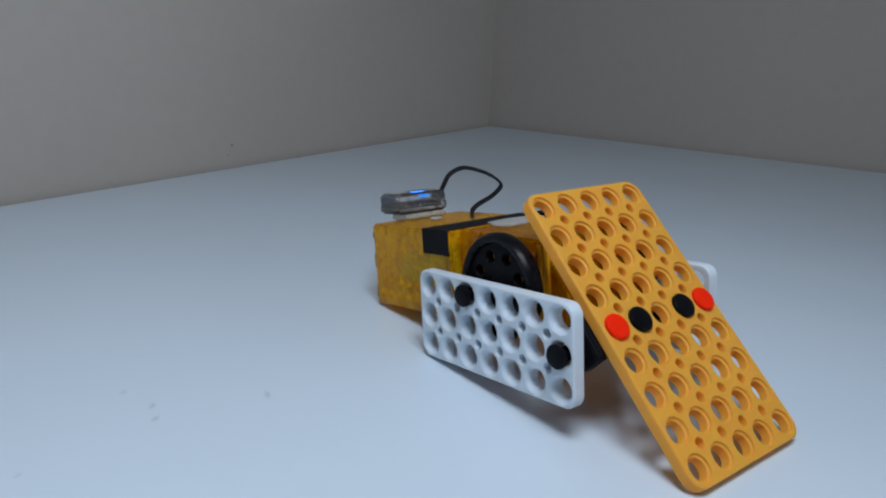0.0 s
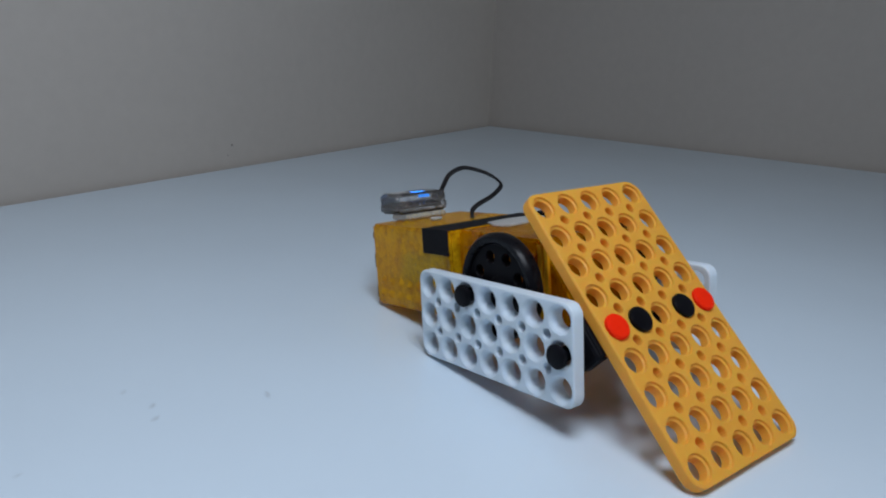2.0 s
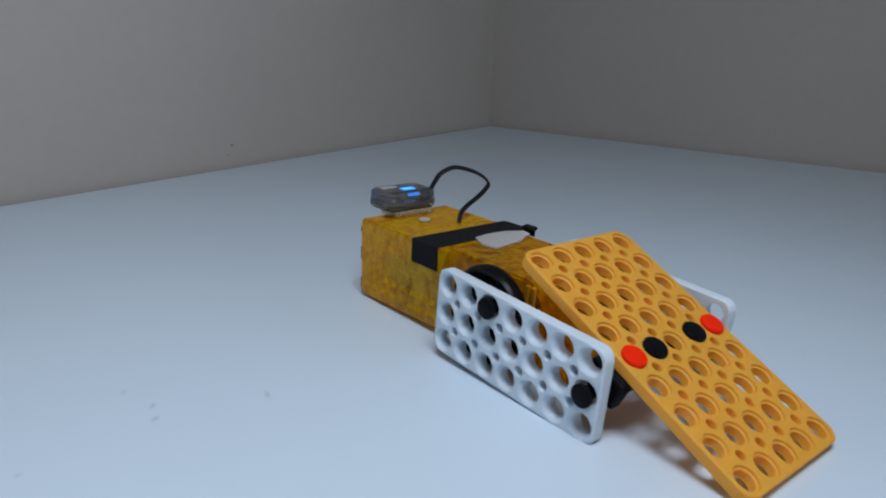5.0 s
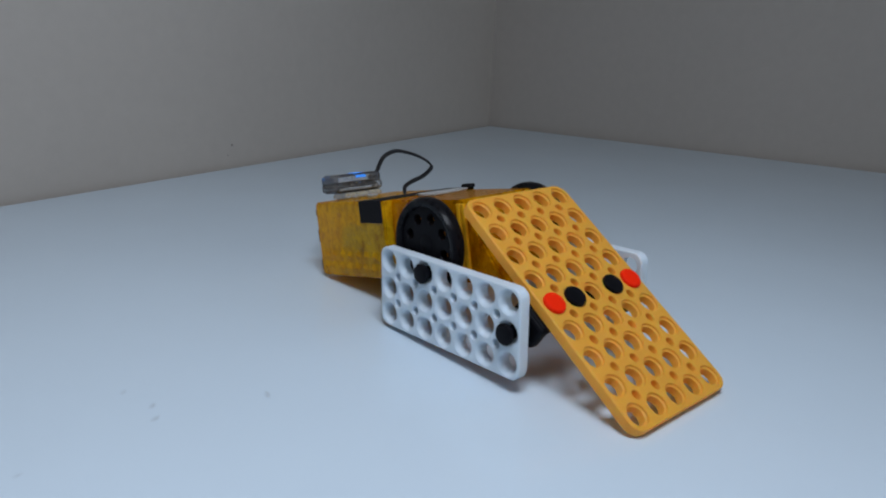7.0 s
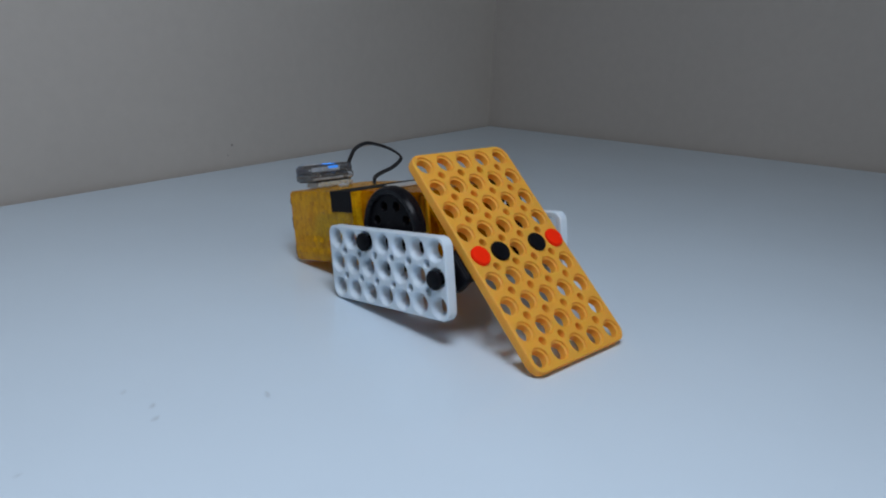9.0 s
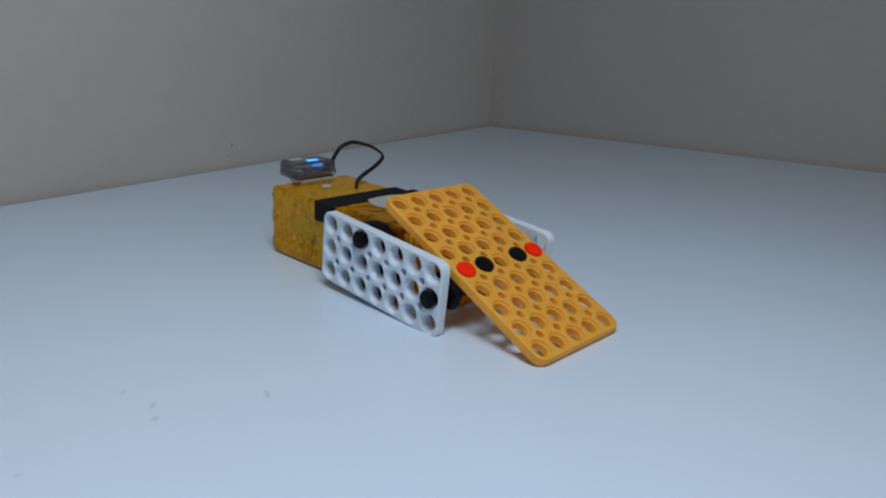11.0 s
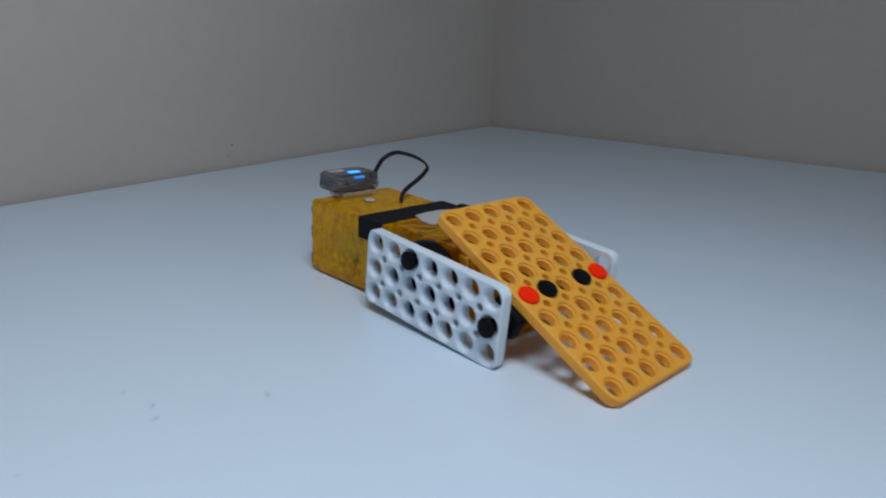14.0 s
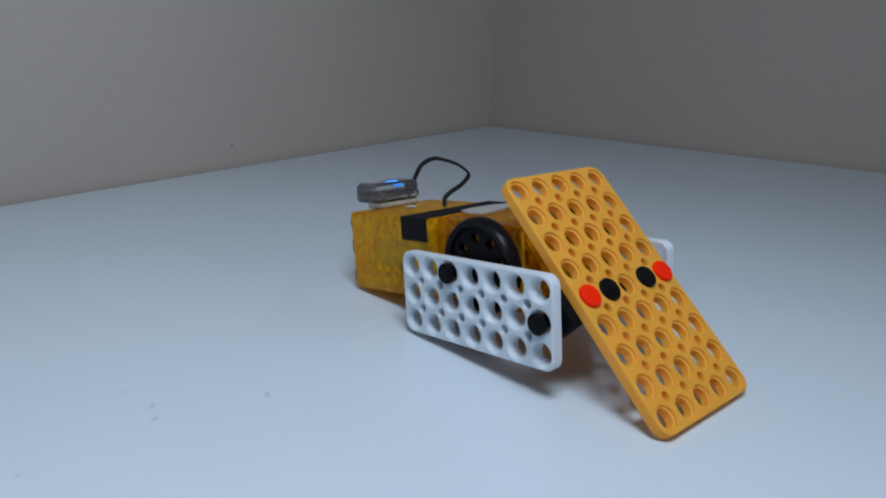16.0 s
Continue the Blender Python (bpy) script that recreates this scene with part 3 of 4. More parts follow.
def wall_speck(p, size):
    """A tiny dark pit in the paint of the west wall."""
    bm = bmesh.new()
    rng = random.Random(int(p[2] * 1e5))
    bmesh.ops.create_icosphere(bm, subdivisions=1, radius=size)
    for v in bm.verts:
        v.co *= rng.uniform(0.6, 1.2)
    bm.transform(Matrix.Diagonal((0.3, 1, 0.8, 1)))
    ob = tagged(part("paint_speck", bm, SPECK), "tiny dark speck on the painted wall", "speck", "specks on the wall")
    ob.matrix_world = pose(*p, 0, 0, math.degrees(math.atan2(-0.5545, 0.8322)))
    return ob


wall_speck((-0.1604, 0.5266, 0.0166), 0.0011)
wall_speck((-0.1627, 0.5232, 0.0095), 0.0009)


# ---- the crawl ----
def motions():
    """The crawl: the crank turns forwards, stops, and turns back."""
    walk(robot, [
        (0, pose(0.08209, 0.16324, 0, 0, 0, -52.1)), (3.47, pose(0.08209, 0.16324, 0, 0, 0, -52.1)),
        (3.75, pose(0.08199, 0.16355, 0, 0, 0, -52.04)), (4, pose(0.08491, 0.16203, 0, 0, 0, -51.37)),
        (4.25, pose(0.08878, 0.15989, 0, 0, 0, -50.67)), (4.5, pose(0.09233, 0.15813, 0, 0, 0, -50.27)),
        (4.75, pose(0.09472, 0.15728, 0, 0, 0, -49.98)), (5, pose(0.09309, 0.1601, 0, 0, 0, -49.75)),
        (5.25, pose(0.08717, 0.1671, 0, 0, 0, -49.6)), (5.3, pose(0.08597, 0.16847, 0, 0, 0, -49.58)),
        (5.5, pose(0.07655, 0.18077, 0, 0, 0, -49.4)), (5.75, pose(0.07073, 0.1873, 0, 0, 0, -49.33)),
        (6, pose(0.06784, 0.19031, 0, 0, 0, -49.31)), (6.25, pose(0.06589, 0.19216, 0, 0, 0, -49.46)),
        (6.5, pose(0.0657, 0.19257, 0, 0, 0, -49.45)), (6.75, pose(0.06857, 0.1911, 0, 0, 0, -48.84)),
        (7, pose(0.07264, 0.18889, 0, 0, 0, -48.12)), (7.25, pose(0.0765, 0.18695, 0, 0, 0, -47.7)),
        (7.5, pose(0.07958, 0.18575, 0, 0, 0, -47.38)), (7.75, pose(0.07713, 0.18992, 0, 0, 0, -47.1)),
        (8, pose(0.06677, 0.2021, 0, 0, 0, -46.9)), (8.25, pose(0.05722, 0.21312, 0, 0, 0, -46.85)),
        (8.5, pose(0.0516, 0.21964, 0, 0, 0, -46.84)), (8.75, pose(0.04936, 0.22208, 0, 0, 0, -46.78)),
        (9, pose(0.04855, 0.22281, 0, 0, 0, -46.7)), (9.25, pose(0.04954, 0.22229, 0, 0, 0, -46.49)),
        (9.5, pose(0.05348, 0.21996, 0, 0, 0, -45.69)), (9.75, pose(0.05784, 0.21734, 0, 0, 0, -45.04)),
        (10, pose(0.06183, 0.21515, 0, 0, 0, -44.64)), (10.25, pose(0.06409, 0.2143, 0, 0, 0, -44.34)),
        (10.5, pose(0.06208, 0.21744, 0, 0, 0, -44.1)), (10.75, pose(0.05607, 0.22455, 0, 0, 0, -43.93)),
        (10.96, pose(0.05018, 0.23131, 0, 0, 0, -43.83)), (11.5, pose(0.05018, 0.23131, 0, 0, 0, -43.83)),
        (11.75, pose(0.05938, 0.2197, 0, 0, 0, -44.71)), (12, pose(0.06345, 0.21386, 0, 0, 0, -45.41)),
        (12.25, pose(0.06358, 0.21321, 0, 0, 0, -45.56)), (12.5, pose(0.06201, 0.2147, 0, 0, 0, -45.53)),
        (12.75, pose(0.0598, 0.21668, 0, 0, 0, -45.65)), (13, pose(0.05732, 0.21903, 0, 0, 0, -45.7)),
        (13.25, pose(0.05578, 0.2206, 0, 0, 0, -45.56)), (13.5, pose(0.05739, 0.21887, 0, 0, 0, -45.38)),
        (13.75, pose(0.06165, 0.21438, 0, 0, 0, -45.24)), (14, pose(0.06963, 0.20562, 0, 0, 0, -45.27)),
        (14.25, pose(0.08124, 0.19191, 0, 0, 0, -45.74)), (14.5, pose(0.08819, 0.18313, 0, 0, 0, -46.26)),
        (14.75, pose(0.08881, 0.1821, 0, 0, 0, -46.37)), (15, pose(0.08756, 0.18336, 0, 0, 0, -46.41)),
        (15.25, pose(0.08578, 0.18511, 0, 0, 0, -46.59)), (15.5, pose(0.08331, 0.18733, 0, 0, 0, -46.81)),
        (15.75, pose(0.08015, 0.18944, 0, 0, 0, -47.1)), (16, pose(0.07977, 0.18837, 0, 0, 0, -47.4)),
    ])
    walk(leg_plate, [
        (0, pose(0, 0, 0, 0, 41.1, 0)), (3.47, pose(0, 0, 0, 0, 41.1, 0)), (3.75, pose(0, 0, 0, 0, 41.39, 0)),
        (4, pose(0, 0, 0, 0, 37.77, 0)), (4.25, pose(0, 0, 0, 0, 33.14, 0)), (4.5, pose(0, 0, 0, 0, 29.06, 0)),
        (4.75, pose(0, 0, 0, 0, 26.75, 0)), (5, pose(0, 0, 0, 0, 26.51, 0)), (5.25, pose(0, 0, 0, 0, 26.7, 0)),
        (5.3, pose(0, 0, 0, 0, 26.71, 0)), (5.5, pose(0, 0, 0, 0, 27.84, 0)), (5.75, pose(0, 0, 0, 0, 31.81, 0)),
        (6, pose(0, 0, 0, 0, 36.93, 0)), (6.25, pose(0, 0, 0, 0, 41.43, 0)), (6.5, pose(0, 0, 0, 0, 42.1, 0)),
        (6.75, pose(0, 0, 0, 0, 38.66, 0)), (7, pose(0, 0, 0, 0, 33.95, 0)), (7.25, pose(0, 0, 0, 0, 29.66, 0)),
        (7.5, pose(0, 0, 0, 0, 26.76, 0)), (7.75, pose(0, 0, 0, 0, 26.36, 0)), (8, pose(0, 0, 0, 0, 26.49, 0)),
        (8.25, pose(0, 0, 0, 0, 28.56, 0)), (8.5, pose(0, 0, 0, 0, 33.58, 0)), (8.75, pose(0, 0, 0, 0, 38.83, 0)),
        (9, pose(0, 0, 0, 0, 41.6, 0)), (9.25, pose(0, 0, 0, 0, 40.97, 0)), (9.5, pose(0, 0, 0, 0, 36.74, 0)),
        (9.75, pose(0, 0, 0, 0, 32.1, 0)), (10, pose(0, 0, 0, 0, 28.11, 0)), (10.25, pose(0, 0, 0, 0, 26.28, 0)),
        (10.5, pose(0, 0, 0, 0, 26.2, 0)), (10.75, pose(0, 0, 0, 0, 26.26, 0)), (10.96, pose(0, 0, 0, 0, 26.46, 0)),
        (11.5, pose(0, 0, 0, 0, 26.46, 0)), (11.75, pose(0, 0, 0, 0, 26.41, 0)), (12, pose(0, 0, 0, 0, 26.49, 0)),
        (12.25, pose(0, 0, 0, 0, 27.67, 0)), (12.5, pose(0, 0, 0, 0, 30.9, 0)), (12.75, pose(0, 0, 0, 0, 35.19, 0)),
        (13, pose(0, 0, 0, 0, 39.47, 0)), (13.25, pose(0, 0, 0, 0, 42.91, 0)), (13.5, pose(0, 0, 0, 0, 39.39, 0)),
        (13.75, pose(0, 0, 0, 0, 31.79, 0)), (14, pose(0, 0, 0, 0, 27.36, 0)), (14.25, pose(0, 0, 0, 0, 26.74, 0)),
        (14.5, pose(0, 0, 0, 0, 26.53, 0)), (14.75, pose(0, 0, 0, 0, 27.27, 0)), (15, pose(0, 0, 0, 0, 29.39, 0)),
        (15.25, pose(0, 0, 0, 0, 33.02, 0)), (15.5, pose(0, 0, 0, 0, 37.54, 0)), (15.75, pose(0, 0, 0, 0, 41.99, 0)),
        (16, pose(0, 0, 0, 0, 41.34, 0)),
    ])
    walk(near_plate, [
        (0, pose(-0.03852, 0, 0.02463, 0, -8.59, 0)), (3.47, pose(-0.03852, 0, 0.02463, 0, -8.59, 0)),
        (3.75, pose(-0.03839, 0, 0.02482, 0, -8.92, 0)), (4, pose(-0.03988, 0, 0.02235, 0, -6.64, 0)),
        (4.25, pose(-0.04156, 0, 0.01906, 0, -2.79, 0)), (4.5, pose(-0.04281, 0, 0.01605, 0, 0.29, 0)),
        (4.75, pose(-0.04342, 0, 0.01431, 0, 1.66, 0)), (5, pose(-0.04348, 0, 0.01413, 0, 3.28, 0)),
        (5.25, pose(-0.04343, 0, 0.01427, 0, 5.04, 0)), (5.3, pose(-0.04343, 0, 0.01428, 0, 5.21, 0)),
        (5.5, pose(-0.04314, 0, 0.01514, 0, 3.25, 0)), (5.75, pose(-0.04199, 0, 0.01808, 0, -1.22, 0)),
        (6, pose(-0.04021, 0, 0.02176, 0, -5.08, 0)), (6.25, pose(-0.03838, 0, 0.02485, 0, -8.03, 0)),
        (6.5, pose(-0.03808, 0, 0.0253, 0, -8.7, 0)), (6.75, pose(-0.03953, 0, 0.02297, 0, -6.73, 0)),
        (7, pose(-0.04128, 0, 0.01964, 0, -3.09, 0)), (7.25, pose(-0.04264, 0, 0.0165, 0, 0.15, 0)),
        (7.5, pose(-0.04342, 0, 0.01432, 0, 1.69, 0)), (7.75, pose(-0.04352, 0, 0.01402, 0, 3.81, 0)),
        (8, pose(-0.04348, 0, 0.01412, 0, 5.16, 0)), (8.25, pose(-0.04295, 0, 0.01568, 0, 1.6, 0)),
        (8.5, pose(-0.04141, 0, 0.01937, 0, -3.82, 0)), (8.75, pose(-0.03946, 0, 0.02308, 0, -7.67, 0)),
        (9, pose(-0.0383, 0, 0.02496, 0, -9.29, 0)), (9.25, pose(-0.03858, 0, 0.02454, 0, -9.12, 0)),
        (9.5, pose(-0.04028, 0, 0.02163, 0, -6.3, 0)), (9.75, pose(-0.0419, 0, 0.0183, 0, -2.38, 0)),
        (10, pose(-0.04307, 0, 0.01534, 0, 0.28, 0)), (10.25, pose(-0.04354, 0, 0.01396, 0, 1.48, 0)),
        (10.5, pose(-0.04356, 0, 0.01389, 0, 3.23, 0)), (10.75, pose(-0.04354, 0, 0.01394, 0, 4.84, 0)),
        (10.96, pose(-0.04349, 0, 0.0141, 0, 4.65, 0)), (11.5, pose(-0.04349, 0, 0.0141, 0, 4.65, 0)),
        (11.75, pose(-0.0435, 0, 0.01406, 0, 3.84, 0)), (12, pose(-0.04349, 0, 0.01411, 0, 1.38, 0)),
        (12.25, pose(-0.04318, 0, 0.01501, 0, 0.03, 0)), (12.5, pose(-0.04227, 0, 0.01742, 0, -1.82, 0)),
        (12.75, pose(-0.04085, 0, 0.02053, 0, -4.74, 0)), (13, pose(-0.0392, 0, 0.02352, 0, -7.77, 0)),
        (13.25, pose(-0.03772, 0, 0.02583, 0, -9.75, 0)), (13.5, pose(-0.03924, 0, 0.02347, 0, -7.8, 0)),
        (13.75, pose(-0.04199, 0, 0.01807, 0, -1.53, 0)), (14, pose(-0.04326, 0, 0.01478, 0, 4.02, 0)),
        (14.25, pose(-0.04342, 0, 0.0143, 0, 4.28, 0)), (14.5, pose(-0.04348, 0, 0.01414, 0, 1.82, 0)),
        (14.75, pose(-0.04329, 0, 0.01471, 0, 0.84, 0)), (15, pose(-0.04271, 0, 0.0163, 0, 0.1, 0)),
        (15.25, pose(-0.0416, 0, 0.01897, 0, -2.13, 0)), (15.5, pose(-0.03997, 0, 0.02219, 0, -5.82, 0)),
        (15.75, pose(-0.03813, 0, 0.02522, 0, -8.78, 0)), (16, pose(-0.03841, 0, 0.02479, 0, -8.17, 0)),
    ])
    walk(far_plate, [
        (0, pose(-0.03852, 0, 0.02463, 0, -8.59, 0)), (3.47, pose(-0.03852, 0, 0.02463, 0, -8.59, 0)),
        (3.75, pose(-0.03839, 0, 0.02482, 0, -8.92, 0)), (4, pose(-0.03988, 0, 0.02235, 0, -6.64, 0)),
        (4.25, pose(-0.04156, 0, 0.01906, 0, -2.79, 0)), (4.5, pose(-0.04281, 0, 0.01605, 0, 0.29, 0)),
        (4.75, pose(-0.04342, 0, 0.01431, 0, 1.66, 0)), (5, pose(-0.04348, 0, 0.01413, 0, 3.28, 0)),
        (5.25, pose(-0.04343, 0, 0.01427, 0, 5.04, 0)), (5.3, pose(-0.04343, 0, 0.01428, 0, 5.21, 0)),
        (5.5, pose(-0.04314, 0, 0.01514, 0, 3.25, 0)), (5.75, pose(-0.04199, 0, 0.01808, 0, -1.22, 0)),
        (6, pose(-0.04021, 0, 0.02176, 0, -5.08, 0)), (6.25, pose(-0.03838, 0, 0.02485, 0, -8.03, 0)),
        (6.5, pose(-0.03808, 0, 0.0253, 0, -8.7, 0)), (6.75, pose(-0.03953, 0, 0.02297, 0, -6.73, 0)),
        (7, pose(-0.04128, 0, 0.01964, 0, -3.09, 0)), (7.25, pose(-0.04264, 0, 0.0165, 0, 0.15, 0)),
        (7.5, pose(-0.04342, 0, 0.01432, 0, 1.69, 0)), (7.75, pose(-0.04352, 0, 0.01402, 0, 3.81, 0)),
        (8, pose(-0.04348, 0, 0.01412, 0, 5.16, 0)), (8.25, pose(-0.04295, 0, 0.01568, 0, 1.6, 0)),
        (8.5, pose(-0.04141, 0, 0.01937, 0, -3.82, 0)), (8.75, pose(-0.03946, 0, 0.02308, 0, -7.67, 0)),
        (9, pose(-0.0383, 0, 0.02496, 0, -9.29, 0)), (9.25, pose(-0.03858, 0, 0.02454, 0, -9.12, 0)),
        (9.5, pose(-0.04028, 0, 0.02163, 0, -6.3, 0)), (9.75, pose(-0.0419, 0, 0.0183, 0, -2.38, 0)),
        (10, pose(-0.04307, 0, 0.01534, 0, 0.28, 0)), (10.25, pose(-0.04354, 0, 0.01396, 0, 1.48, 0)),
        (10.5, pose(-0.04356, 0, 0.01389, 0, 3.23, 0)), (10.75, pose(-0.04354, 0, 0.01394, 0, 4.84, 0)),
        (10.96, pose(-0.04349, 0, 0.0141, 0, 4.65, 0)), (11.5, pose(-0.04349, 0, 0.0141, 0, 4.65, 0)),
        (11.75, pose(-0.0435, 0, 0.01406, 0, 3.84, 0)), (12, pose(-0.04349, 0, 0.01411, 0, 1.38, 0)),
        (12.25, pose(-0.04318, 0, 0.01501, 0, 0.03, 0)), (12.5, pose(-0.04227, 0, 0.01742, 0, -1.82, 0)),
        (12.75, pose(-0.04085, 0, 0.02053, 0, -4.74, 0)), (13, pose(-0.0392, 0, 0.02352, 0, -7.77, 0)),
        (13.25, pose(-0.03772, 0, 0.02583, 0, -9.75, 0)), (13.5, pose(-0.03924, 0, 0.02347, 0, -7.8, 0)),
        (13.75, pose(-0.04199, 0, 0.01807, 0, -1.53, 0)), (14, pose(-0.04326, 0, 0.01478, 0, 4.02, 0)),
        (14.25, pose(-0.04342, 0, 0.0143, 0, 4.28, 0)), (14.5, pose(-0.04348, 0, 0.01414, 0, 1.82, 0)),
        (14.75, pose(-0.04329, 0, 0.01471, 0, 0.84, 0)), (15, pose(-0.04271, 0, 0.0163, 0, 0.1, 0)),
        (15.25, pose(-0.0416, 0, 0.01897, 0, -2.13, 0)), (15.5, pose(-0.03997, 0, 0.02219, 0, -5.82, 0)),
        (15.75, pose(-0.03813, 0, 0.02522, 0, -8.78, 0)), (16, pose(-0.03841, 0, 0.02479, 0, -8.17, 0)),
    ])
    walk(body, [
        (0, pose(-0.14531, 0, 0, 0, -10.65, 0)), (3.47, pose(-0.14531, 0, 0, 0, -10.65, 0)),
        (3.75, pose(-0.14779, 0, 0, 0, -12.88, 0)), (4, pose(-0.15469, 0, 0, 0, -13.02, 0)),
        (4.25, pose(-0.1623, 0, 0, 0, -11.98, 0)), (4.5, pose(-0.16835, 0, 0, 0, -7.98, 0)),
        (4.75, pose(-0.17119, 0, 0, 0, -2.73, 0)), (5, pose(-0.16952, 0, 0, 0, -0.22, 0)),
        (5.25, pose(-0.16572, 0, 0, 0, 0.37, 0)), (5.3, pose(-0.16509, 0, 0, 0, 0.45, 0)),
        (5.5, pose(-0.15899, 0, 0, 0, 0, 0)), (5.75, pose(-0.15382, 0, 0, 0, -1.75, 0)),
        (6, pose(-0.14913, 0, 0, 0, -5.77, 0)), (6.25, pose(-0.14628, 0, 0, 0, -10.51, 0)),
        (6.5, pose(-0.14804, 0, 0, 0, -12.97, 0)), (6.75, pose(-0.15441, 0, 0, 0, -13.29, 0)),
        (7, pose(-0.16188, 0, 0, 0, -12.54, 0)), (7.25, pose(-0.16802, 0, 0, 0, -8.94, 0)),
        (7.5, pose(-0.17138, 0, 0, 0, -3.21, 0)), (7.75, pose(-0.16868, 0, 0, 0, -0.26, 0)),
        (8, pose(-0.16262, 0, 0, 0, 0.48, 0)), (8.25, pose(-0.15734, 0, 0, 0, 0.68, 0)),
        (8.5, pose(-0.15187, 0, 0, 0, -1.91, 0)), (8.75, pose(-0.14733, 0, 0, 0, -6.77, 0)),
        (9, pose(-0.14585, 0, 0, 0, -10.8, 0)), (9.25, pose(-0.14951, 0, 0, 0, -12.8, 0)),
        (9.5, pose(-0.15701, 0, 0, 0, -12.64, 0)), (9.75, pose(-0.16428, 0, 0, 0, -11.03, 0)),
        (10, pose(-0.16979, 0, 0, 0, -6.4, 0)), (10.25, pose(-0.17157, 0, 0, 0, -1.64, 0)),
        (10.5, pose(-0.16924, 0, 0, 0, 0.26, 0)), (10.75, pose(-0.16532, 0, 0, 0, 0.79, 0)),
        (10.96, pose(-0.16227, 0, 0, 0, 1.23, 0)), (11.5, pose(-0.16227, 0, 0, 0, 1.23, 0)),
        (11.75, pose(-0.16778, 0, 0, 0, 0.45, 0)), (12, pose(-0.17168, 0, 0, 0, -1.08, 0)),
        (12.25, pose(-0.17125, 0, 0, 0, -4.32, 0)), (12.5, pose(-0.16719, 0, 0, 0, -8.27, 0)),
        (12.75, pose(-0.16111, 0, 0, 0, -11.05, 0)), (13, pose(-0.15376, 0, 0, 0, -12.1, 0)),
        (13.25, pose(-0.14669, 0, 0, 0, -11.55, 0)), (13.5, pose(-0.14786, 0, 0, 0, -6.02, 0)),
        (13.75, pose(-0.15452, 0, 0, 0, -0.49, 0)), (14, pose(-0.16067, 0, 0, 0, 0.98, 0)),
        (14.25, pose(-0.16648, 0, 0, 0, 0.37, 0)), (14.5, pose(-0.17106, 0, 0, 0, -0.64, 0)),
        (14.75, pose(-0.1718, 0, 0, 0, -3.12, 0)), (15, pose(-0.16973, 0, 0, 0, -6.67, 0)),
        (15.25, pose(-0.16492, 0, 0, 0, -9.94, 0)), (15.5, pose(-0.15811, 0, 0, 0, -11.7, 0)),
        (15.75, pose(-0.14966, 0, 0, 0, -12.62, 0)), (16, pose(-0.14667, 0, 0, 0, -9.24, 0)),
    ])
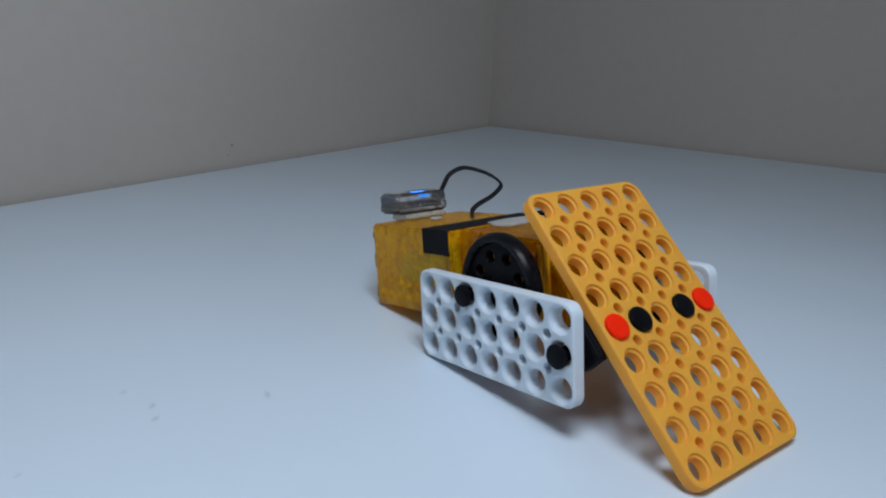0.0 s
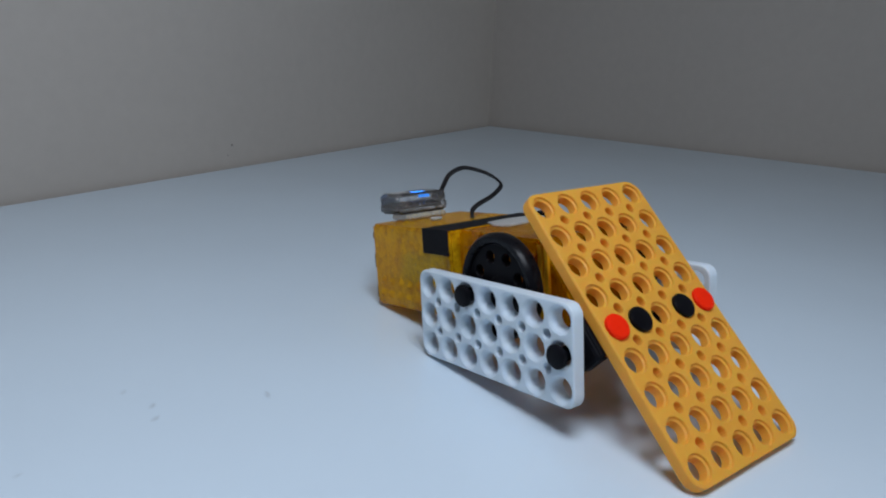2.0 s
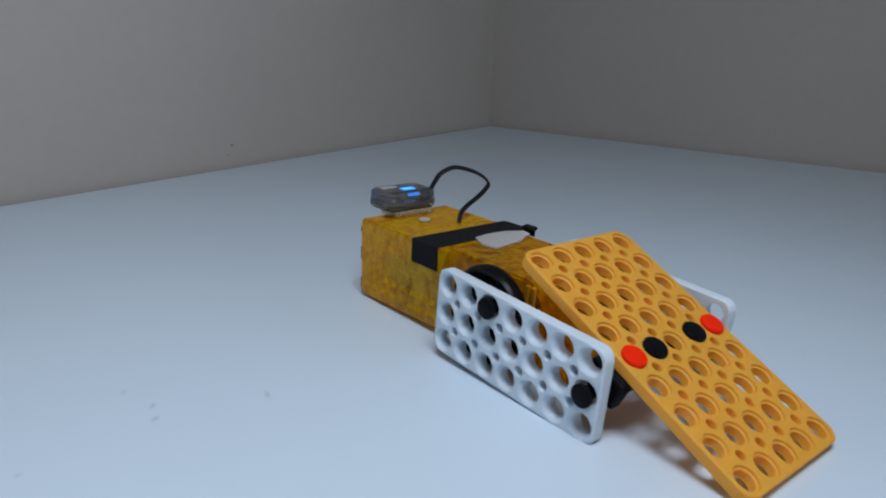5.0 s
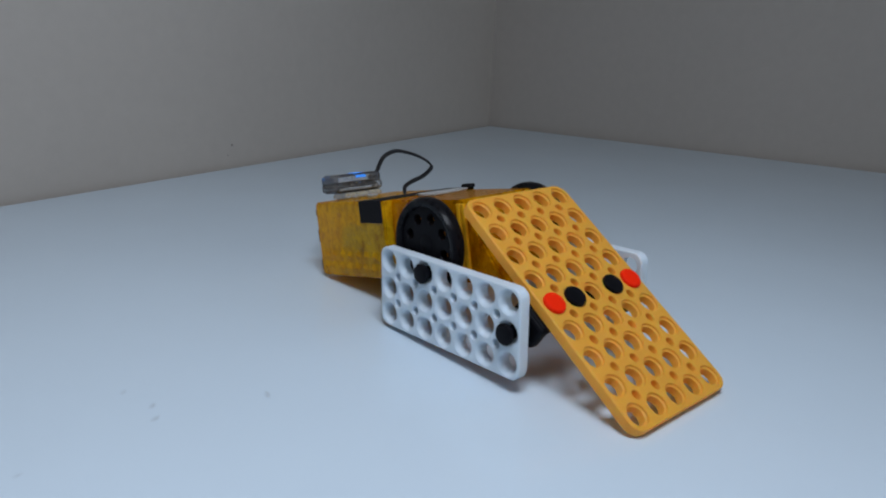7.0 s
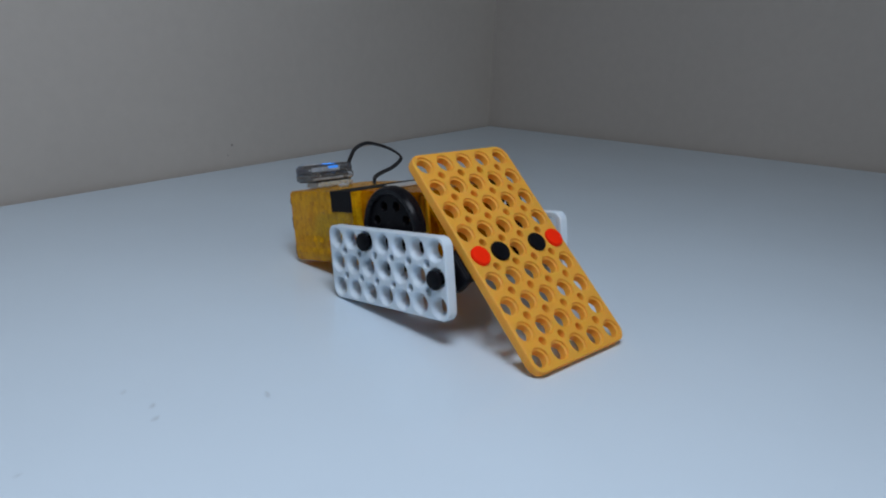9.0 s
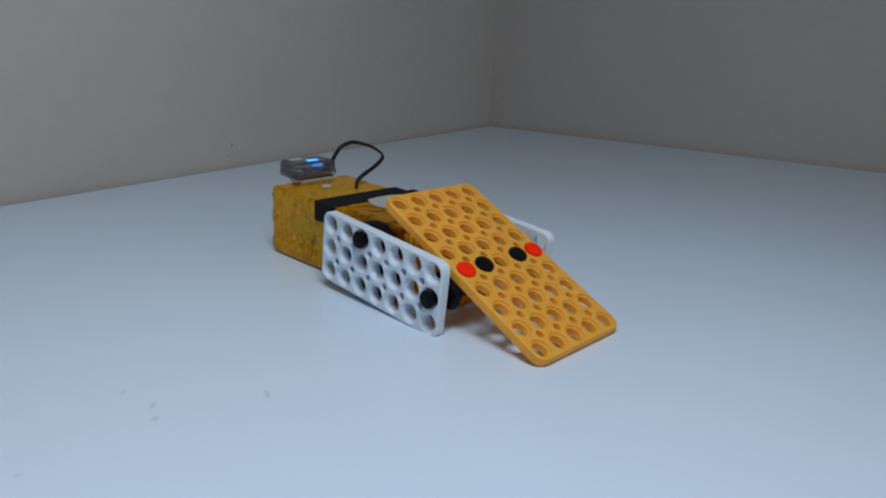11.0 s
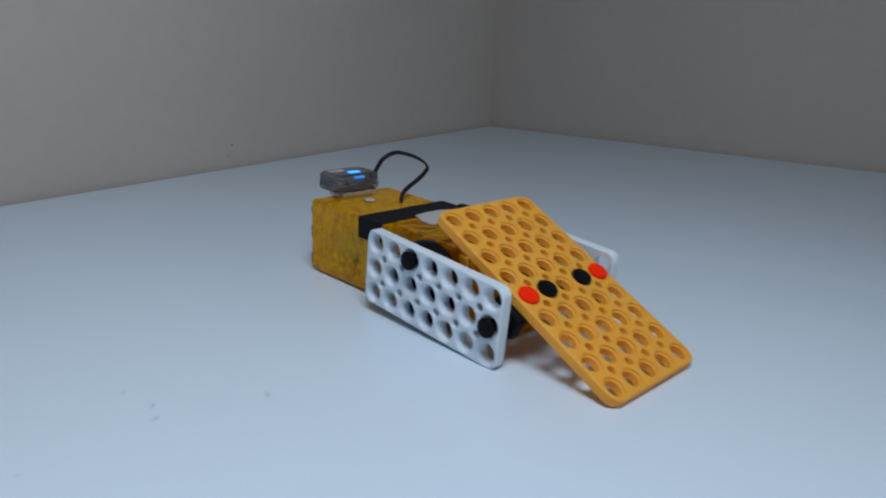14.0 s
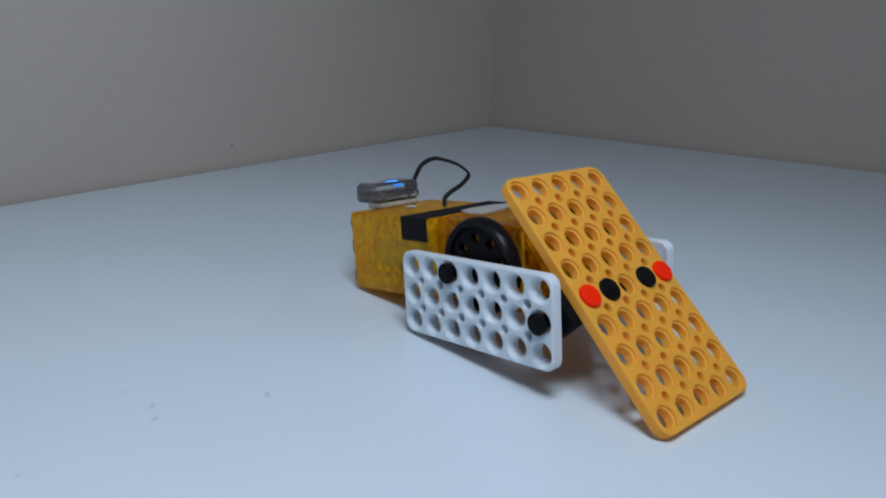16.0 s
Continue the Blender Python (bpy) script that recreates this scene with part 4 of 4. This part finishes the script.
    walk(near_wheel, [
        (0, pose(-0.07232, 0, 0.03202, 0, -210.04, 0)), (3.47, pose(-0.07232, 0, 0.03202, 0, -210.04, 0)),
        (3.75, pose(-0.07513, 0, 0.03540, 0, -242.91, 0)), (4, pose(-0.08211, 0, 0.03519, 0, -275.32, 0)),
        (4.25, pose(-0.08908, 0, 0.03347, 0, -309.32, 0)), (4.5, pose(-0.09291, 0, 0.02911, 0, -341.32, 0)),
        (4.75, pose(-0.09340, 0, 0.02297, 0, -371.25, 0)), (5, pose(-0.09082, 0, 0.01887, 0, -401.3, 0)),
        (5.25, pose(-0.08684, 0, 0.01758, 0, -428.84, 0)), (5.3, pose(-0.08618, 0, 0.01742, 0, -433.71, 0)),
        (5.5, pose(-0.08023, 0, 0.01785, 0, -473.45, 0)), (5.75, pose(-0.07565, 0, 0.02054, 0, -504.46, 0)),
        (6, pose(-0.07262, 0, 0.02651, 0, -534.88, 0)), (6.25, pose(-0.07220, 0, 0.03248, 0, -567.53, 0)),
        (6.5, pose(-0.07543, 0, 0.03566, 0, -599.25, 0)), (6.75, pose(-0.08199, 0, 0.03562, 0, -631.72, 0)),
        (7, pose(-0.08900, 0, 0.03423, 0, -665.19, 0)), (7.25, pose(-0.09308, 0, 0.03045, 0, -697.32, 0)),
        (7.5, pose(-0.09378, 0, 0.02366, 0, -729.48, 0)), (7.75, pose(-0.09000, 0, 0.01877, 0, -769.04, 0)),
        (8, pose(-0.08371, 0, 0.01724, 0, -809.35, 0)), (8.25, pose(-0.07836, 0, 0.01697, 0, -842.06, 0)),
        (8.5, pose(-0.07376, 0, 0.02090, 0, -873.56, 0)), (8.75, pose(-0.07129, 0, 0.02807, 0, -904.85, 0)),
        (9, pose(-0.07194, 0, 0.03340, 0, -934.03, 0)), (9.25, pose(-0.07678, 0, 0.03568, 0, -969.2, 0)),
        (9.5, pose(-0.08419, 0, 0.03473, 0, -1003.73, 0)), (9.75, pose(-0.09050, 0, 0.03218, 0, -1037.38, 0)),
        (10, pose(-0.09358, 0, 0.02691, 0, -1067.65, 0)), (10.25, pose(-0.09337, 0, 0.02135, 0, -1096.48, 0)),
        (10.5, pose(-0.09039, 0, 0.01816, 0, -1125.93, 0)), (10.75, pose(-0.08631, 0, 0.01704, 0, -1153.57, 0)),
        (10.96, pose(-0.08313, 0, 0.01631, 0, -1173.64, 0)), (11.5, pose(-0.08313, 0, 0.01642, 0, -1173.64, 0)),
        (11.75, pose(-0.08887, 0, 0.01794, 0, -1138.33, 0)), (12, pose(-0.09328, 0, 0.02074, 0, -1104.97, 0)),
        (12.25, pose(-0.09410, 0, 0.02581, 0, -1077.41, 0)), (12.5, pose(-0.09190, 0, 0.03163, 0, -1050.89, 0)),
        (12.75, pose(-0.08734, 0, 0.03565, 0, -1020.69, 0)), (13, pose(-0.08061, 0, 0.03747, 0, -986.18, 0)),
        (13.25, pose(-0.07321, 0, 0.03569, 0, -944.77, 0)), (13.5, pose(-0.07147, 0, 0.02693, 0, -898.31, 0)),
        (13.75, pose(-0.07592, 0, 0.01871, 0, -857.61, 0)), (14, pose(-0.08160, 0, 0.01650, 0, -822.2, 0)),
        (14.25, pose(-0.08760, 0, 0.01763, 0, -785.64, 0)), (14.5, pose(-0.09251, 0, 0.01964, 0, -751.78, 0)),
        (14.75, pose(-0.09415, 0, 0.02356, 0, -728.13, 0)), (15, pose(-0.09365, 0, 0.02878, 0, -707.11, 0)),
        (15.25, pose(-0.09052, 0, 0.03348, 0, -683.13, 0)), (15.5, pose(-0.08473, 0, 0.03602, 0, -652.63, 0)),
        (15.75, pose(-0.07683, 0, 0.03698, 0, -610.08, 0)), (16, pose(-0.07189, 0, 0.03165, 0, -559.31, 0)),
    ])
    walk(far_wheel, [
        (0, pose(-0.06858, 0, 0.03273, 0, -210.04, 0)), (3.47, pose(-0.06858, 0, 0.03273, 0, -210.04, 0)),
        (3.75, pose(-0.07142, 0, 0.03625, 0, -242.91, 0)), (4, pose(-0.07840, 0, 0.03605, 0, -275.32, 0)),
        (4.25, pose(-0.08536, 0, 0.03426, 0, -309.32, 0)), (4.5, pose(-0.08914, 0, 0.02964, 0, -341.32, 0)),
        (4.75, pose(-0.08960, 0, 0.02315, 0, -371.25, 0)), (5, pose(-0.08702, 0, 0.01888, 0, -401.3, 0)),
        (5.25, pose(-0.08304, 0, 0.01755, 0, -428.84, 0)), (5.3, pose(-0.08238, 0, 0.01739, 0, -433.71, 0)),
        (5.5, pose(-0.07643, 0, 0.01785, 0, -473.45, 0)), (5.75, pose(-0.07185, 0, 0.02066, 0, -504.46, 0)),
        (6, pose(-0.06884, 0, 0.02690, 0, -534.88, 0)), (6.25, pose(-0.06847, 0, 0.03317, 0, -567.53, 0)),
        (6.5, pose(-0.07173, 0, 0.03652, 0, -599.25, 0)), (6.75, pose(-0.07829, 0, 0.03649, 0, -631.72, 0)),
        (7, pose(-0.08529, 0, 0.03505, 0, -665.19, 0)), (7.25, pose(-0.08933, 0, 0.03104, 0, -697.32, 0)),
        (7.5, pose(-0.08998, 0, 0.02387, 0, -729.48, 0)), (7.75, pose(-0.08620, 0, 0.01879, 0, -769.04, 0)),
        (8, pose(-0.07991, 0, 0.01720, 0, -809.35, 0)), (8.25, pose(-0.07456, 0, 0.01692, 0, -842.06, 0)),
        (8.5, pose(-0.06996, 0, 0.02102, 0, -873.56, 0)), (8.75, pose(-0.06752, 0, 0.02852, 0, -904.85, 0)),
        (9, pose(-0.06821, 0, 0.03411, 0, -934.03, 0)), (9.25, pose(-0.07308, 0, 0.03652, 0, -969.2, 0)),
        (9.5, pose(-0.08049, 0, 0.03557, 0, -1003.73, 0)), (9.75, pose(-0.08677, 0, 0.03290, 0, -1037.38, 0)),
        (10, pose(-0.08980, 0, 0.02734, 0, -1067.65, 0)), (10.25, pose(-0.08957, 0, 0.02146, 0, -1096.48, 0)),
        (10.5, pose(-0.08659, 0, 0.01814, 0, -1125.93, 0)), (10.75, pose(-0.08251, 0, 0.01699, 0, -1153.57, 0)),
        (10.96, pose(-0.07933, 0, 0.01623, 0, -1173.64, 0)), (11.5, pose(-0.07933, 0, 0.01634, 0, -1173.64, 0)),
        (11.75, pose(-0.08507, 0, 0.01791, 0, -1138.33, 0)), (12, pose(-0.08948, 0, 0.02081, 0, -1104.97, 0)),
        (12.25, pose(-0.09031, 0, 0.02609, 0, -1077.41, 0)), (12.5, pose(-0.08814, 0, 0.03218, 0, -1050.89, 0)),
        (12.75, pose(-0.08361, 0, 0.03638, 0, -1020.69, 0)), (13, pose(-0.07689, 0, 0.03827, 0, -986.18, 0)),
        (13.25, pose(-0.06949, 0, 0.03645, 0, -944.77, 0)), (13.5, pose(-0.06769, 0, 0.02733, 0, -898.31, 0)),
        (13.75, pose(-0.07212, 0, 0.01875, 0, -857.61, 0)), (14, pose(-0.07780, 0, 0.01643, 0, -822.2, 0)),
        (14.25, pose(-0.08380, 0, 0.01760, 0, -785.64, 0)), (14.5, pose(-0.08871, 0, 0.01968, 0, -751.78, 0)),
        (14.75, pose(-0.09036, 0, 0.02376, 0, -728.13, 0)), (15, pose(-0.08987, 0, 0.02922, 0, -707.11, 0)),
        (15.25, pose(-0.08678, 0, 0.03413, 0, -683.13, 0)), (15.5, pose(-0.08100, 0, 0.03679, 0, -652.63, 0)),
        (15.75, pose(-0.07312, 0, 0.03781, 0, -610.08, 0)), (16, pose(-0.06813, 0, 0.03226, 0, -559.31, 0)),
    ])


motions()
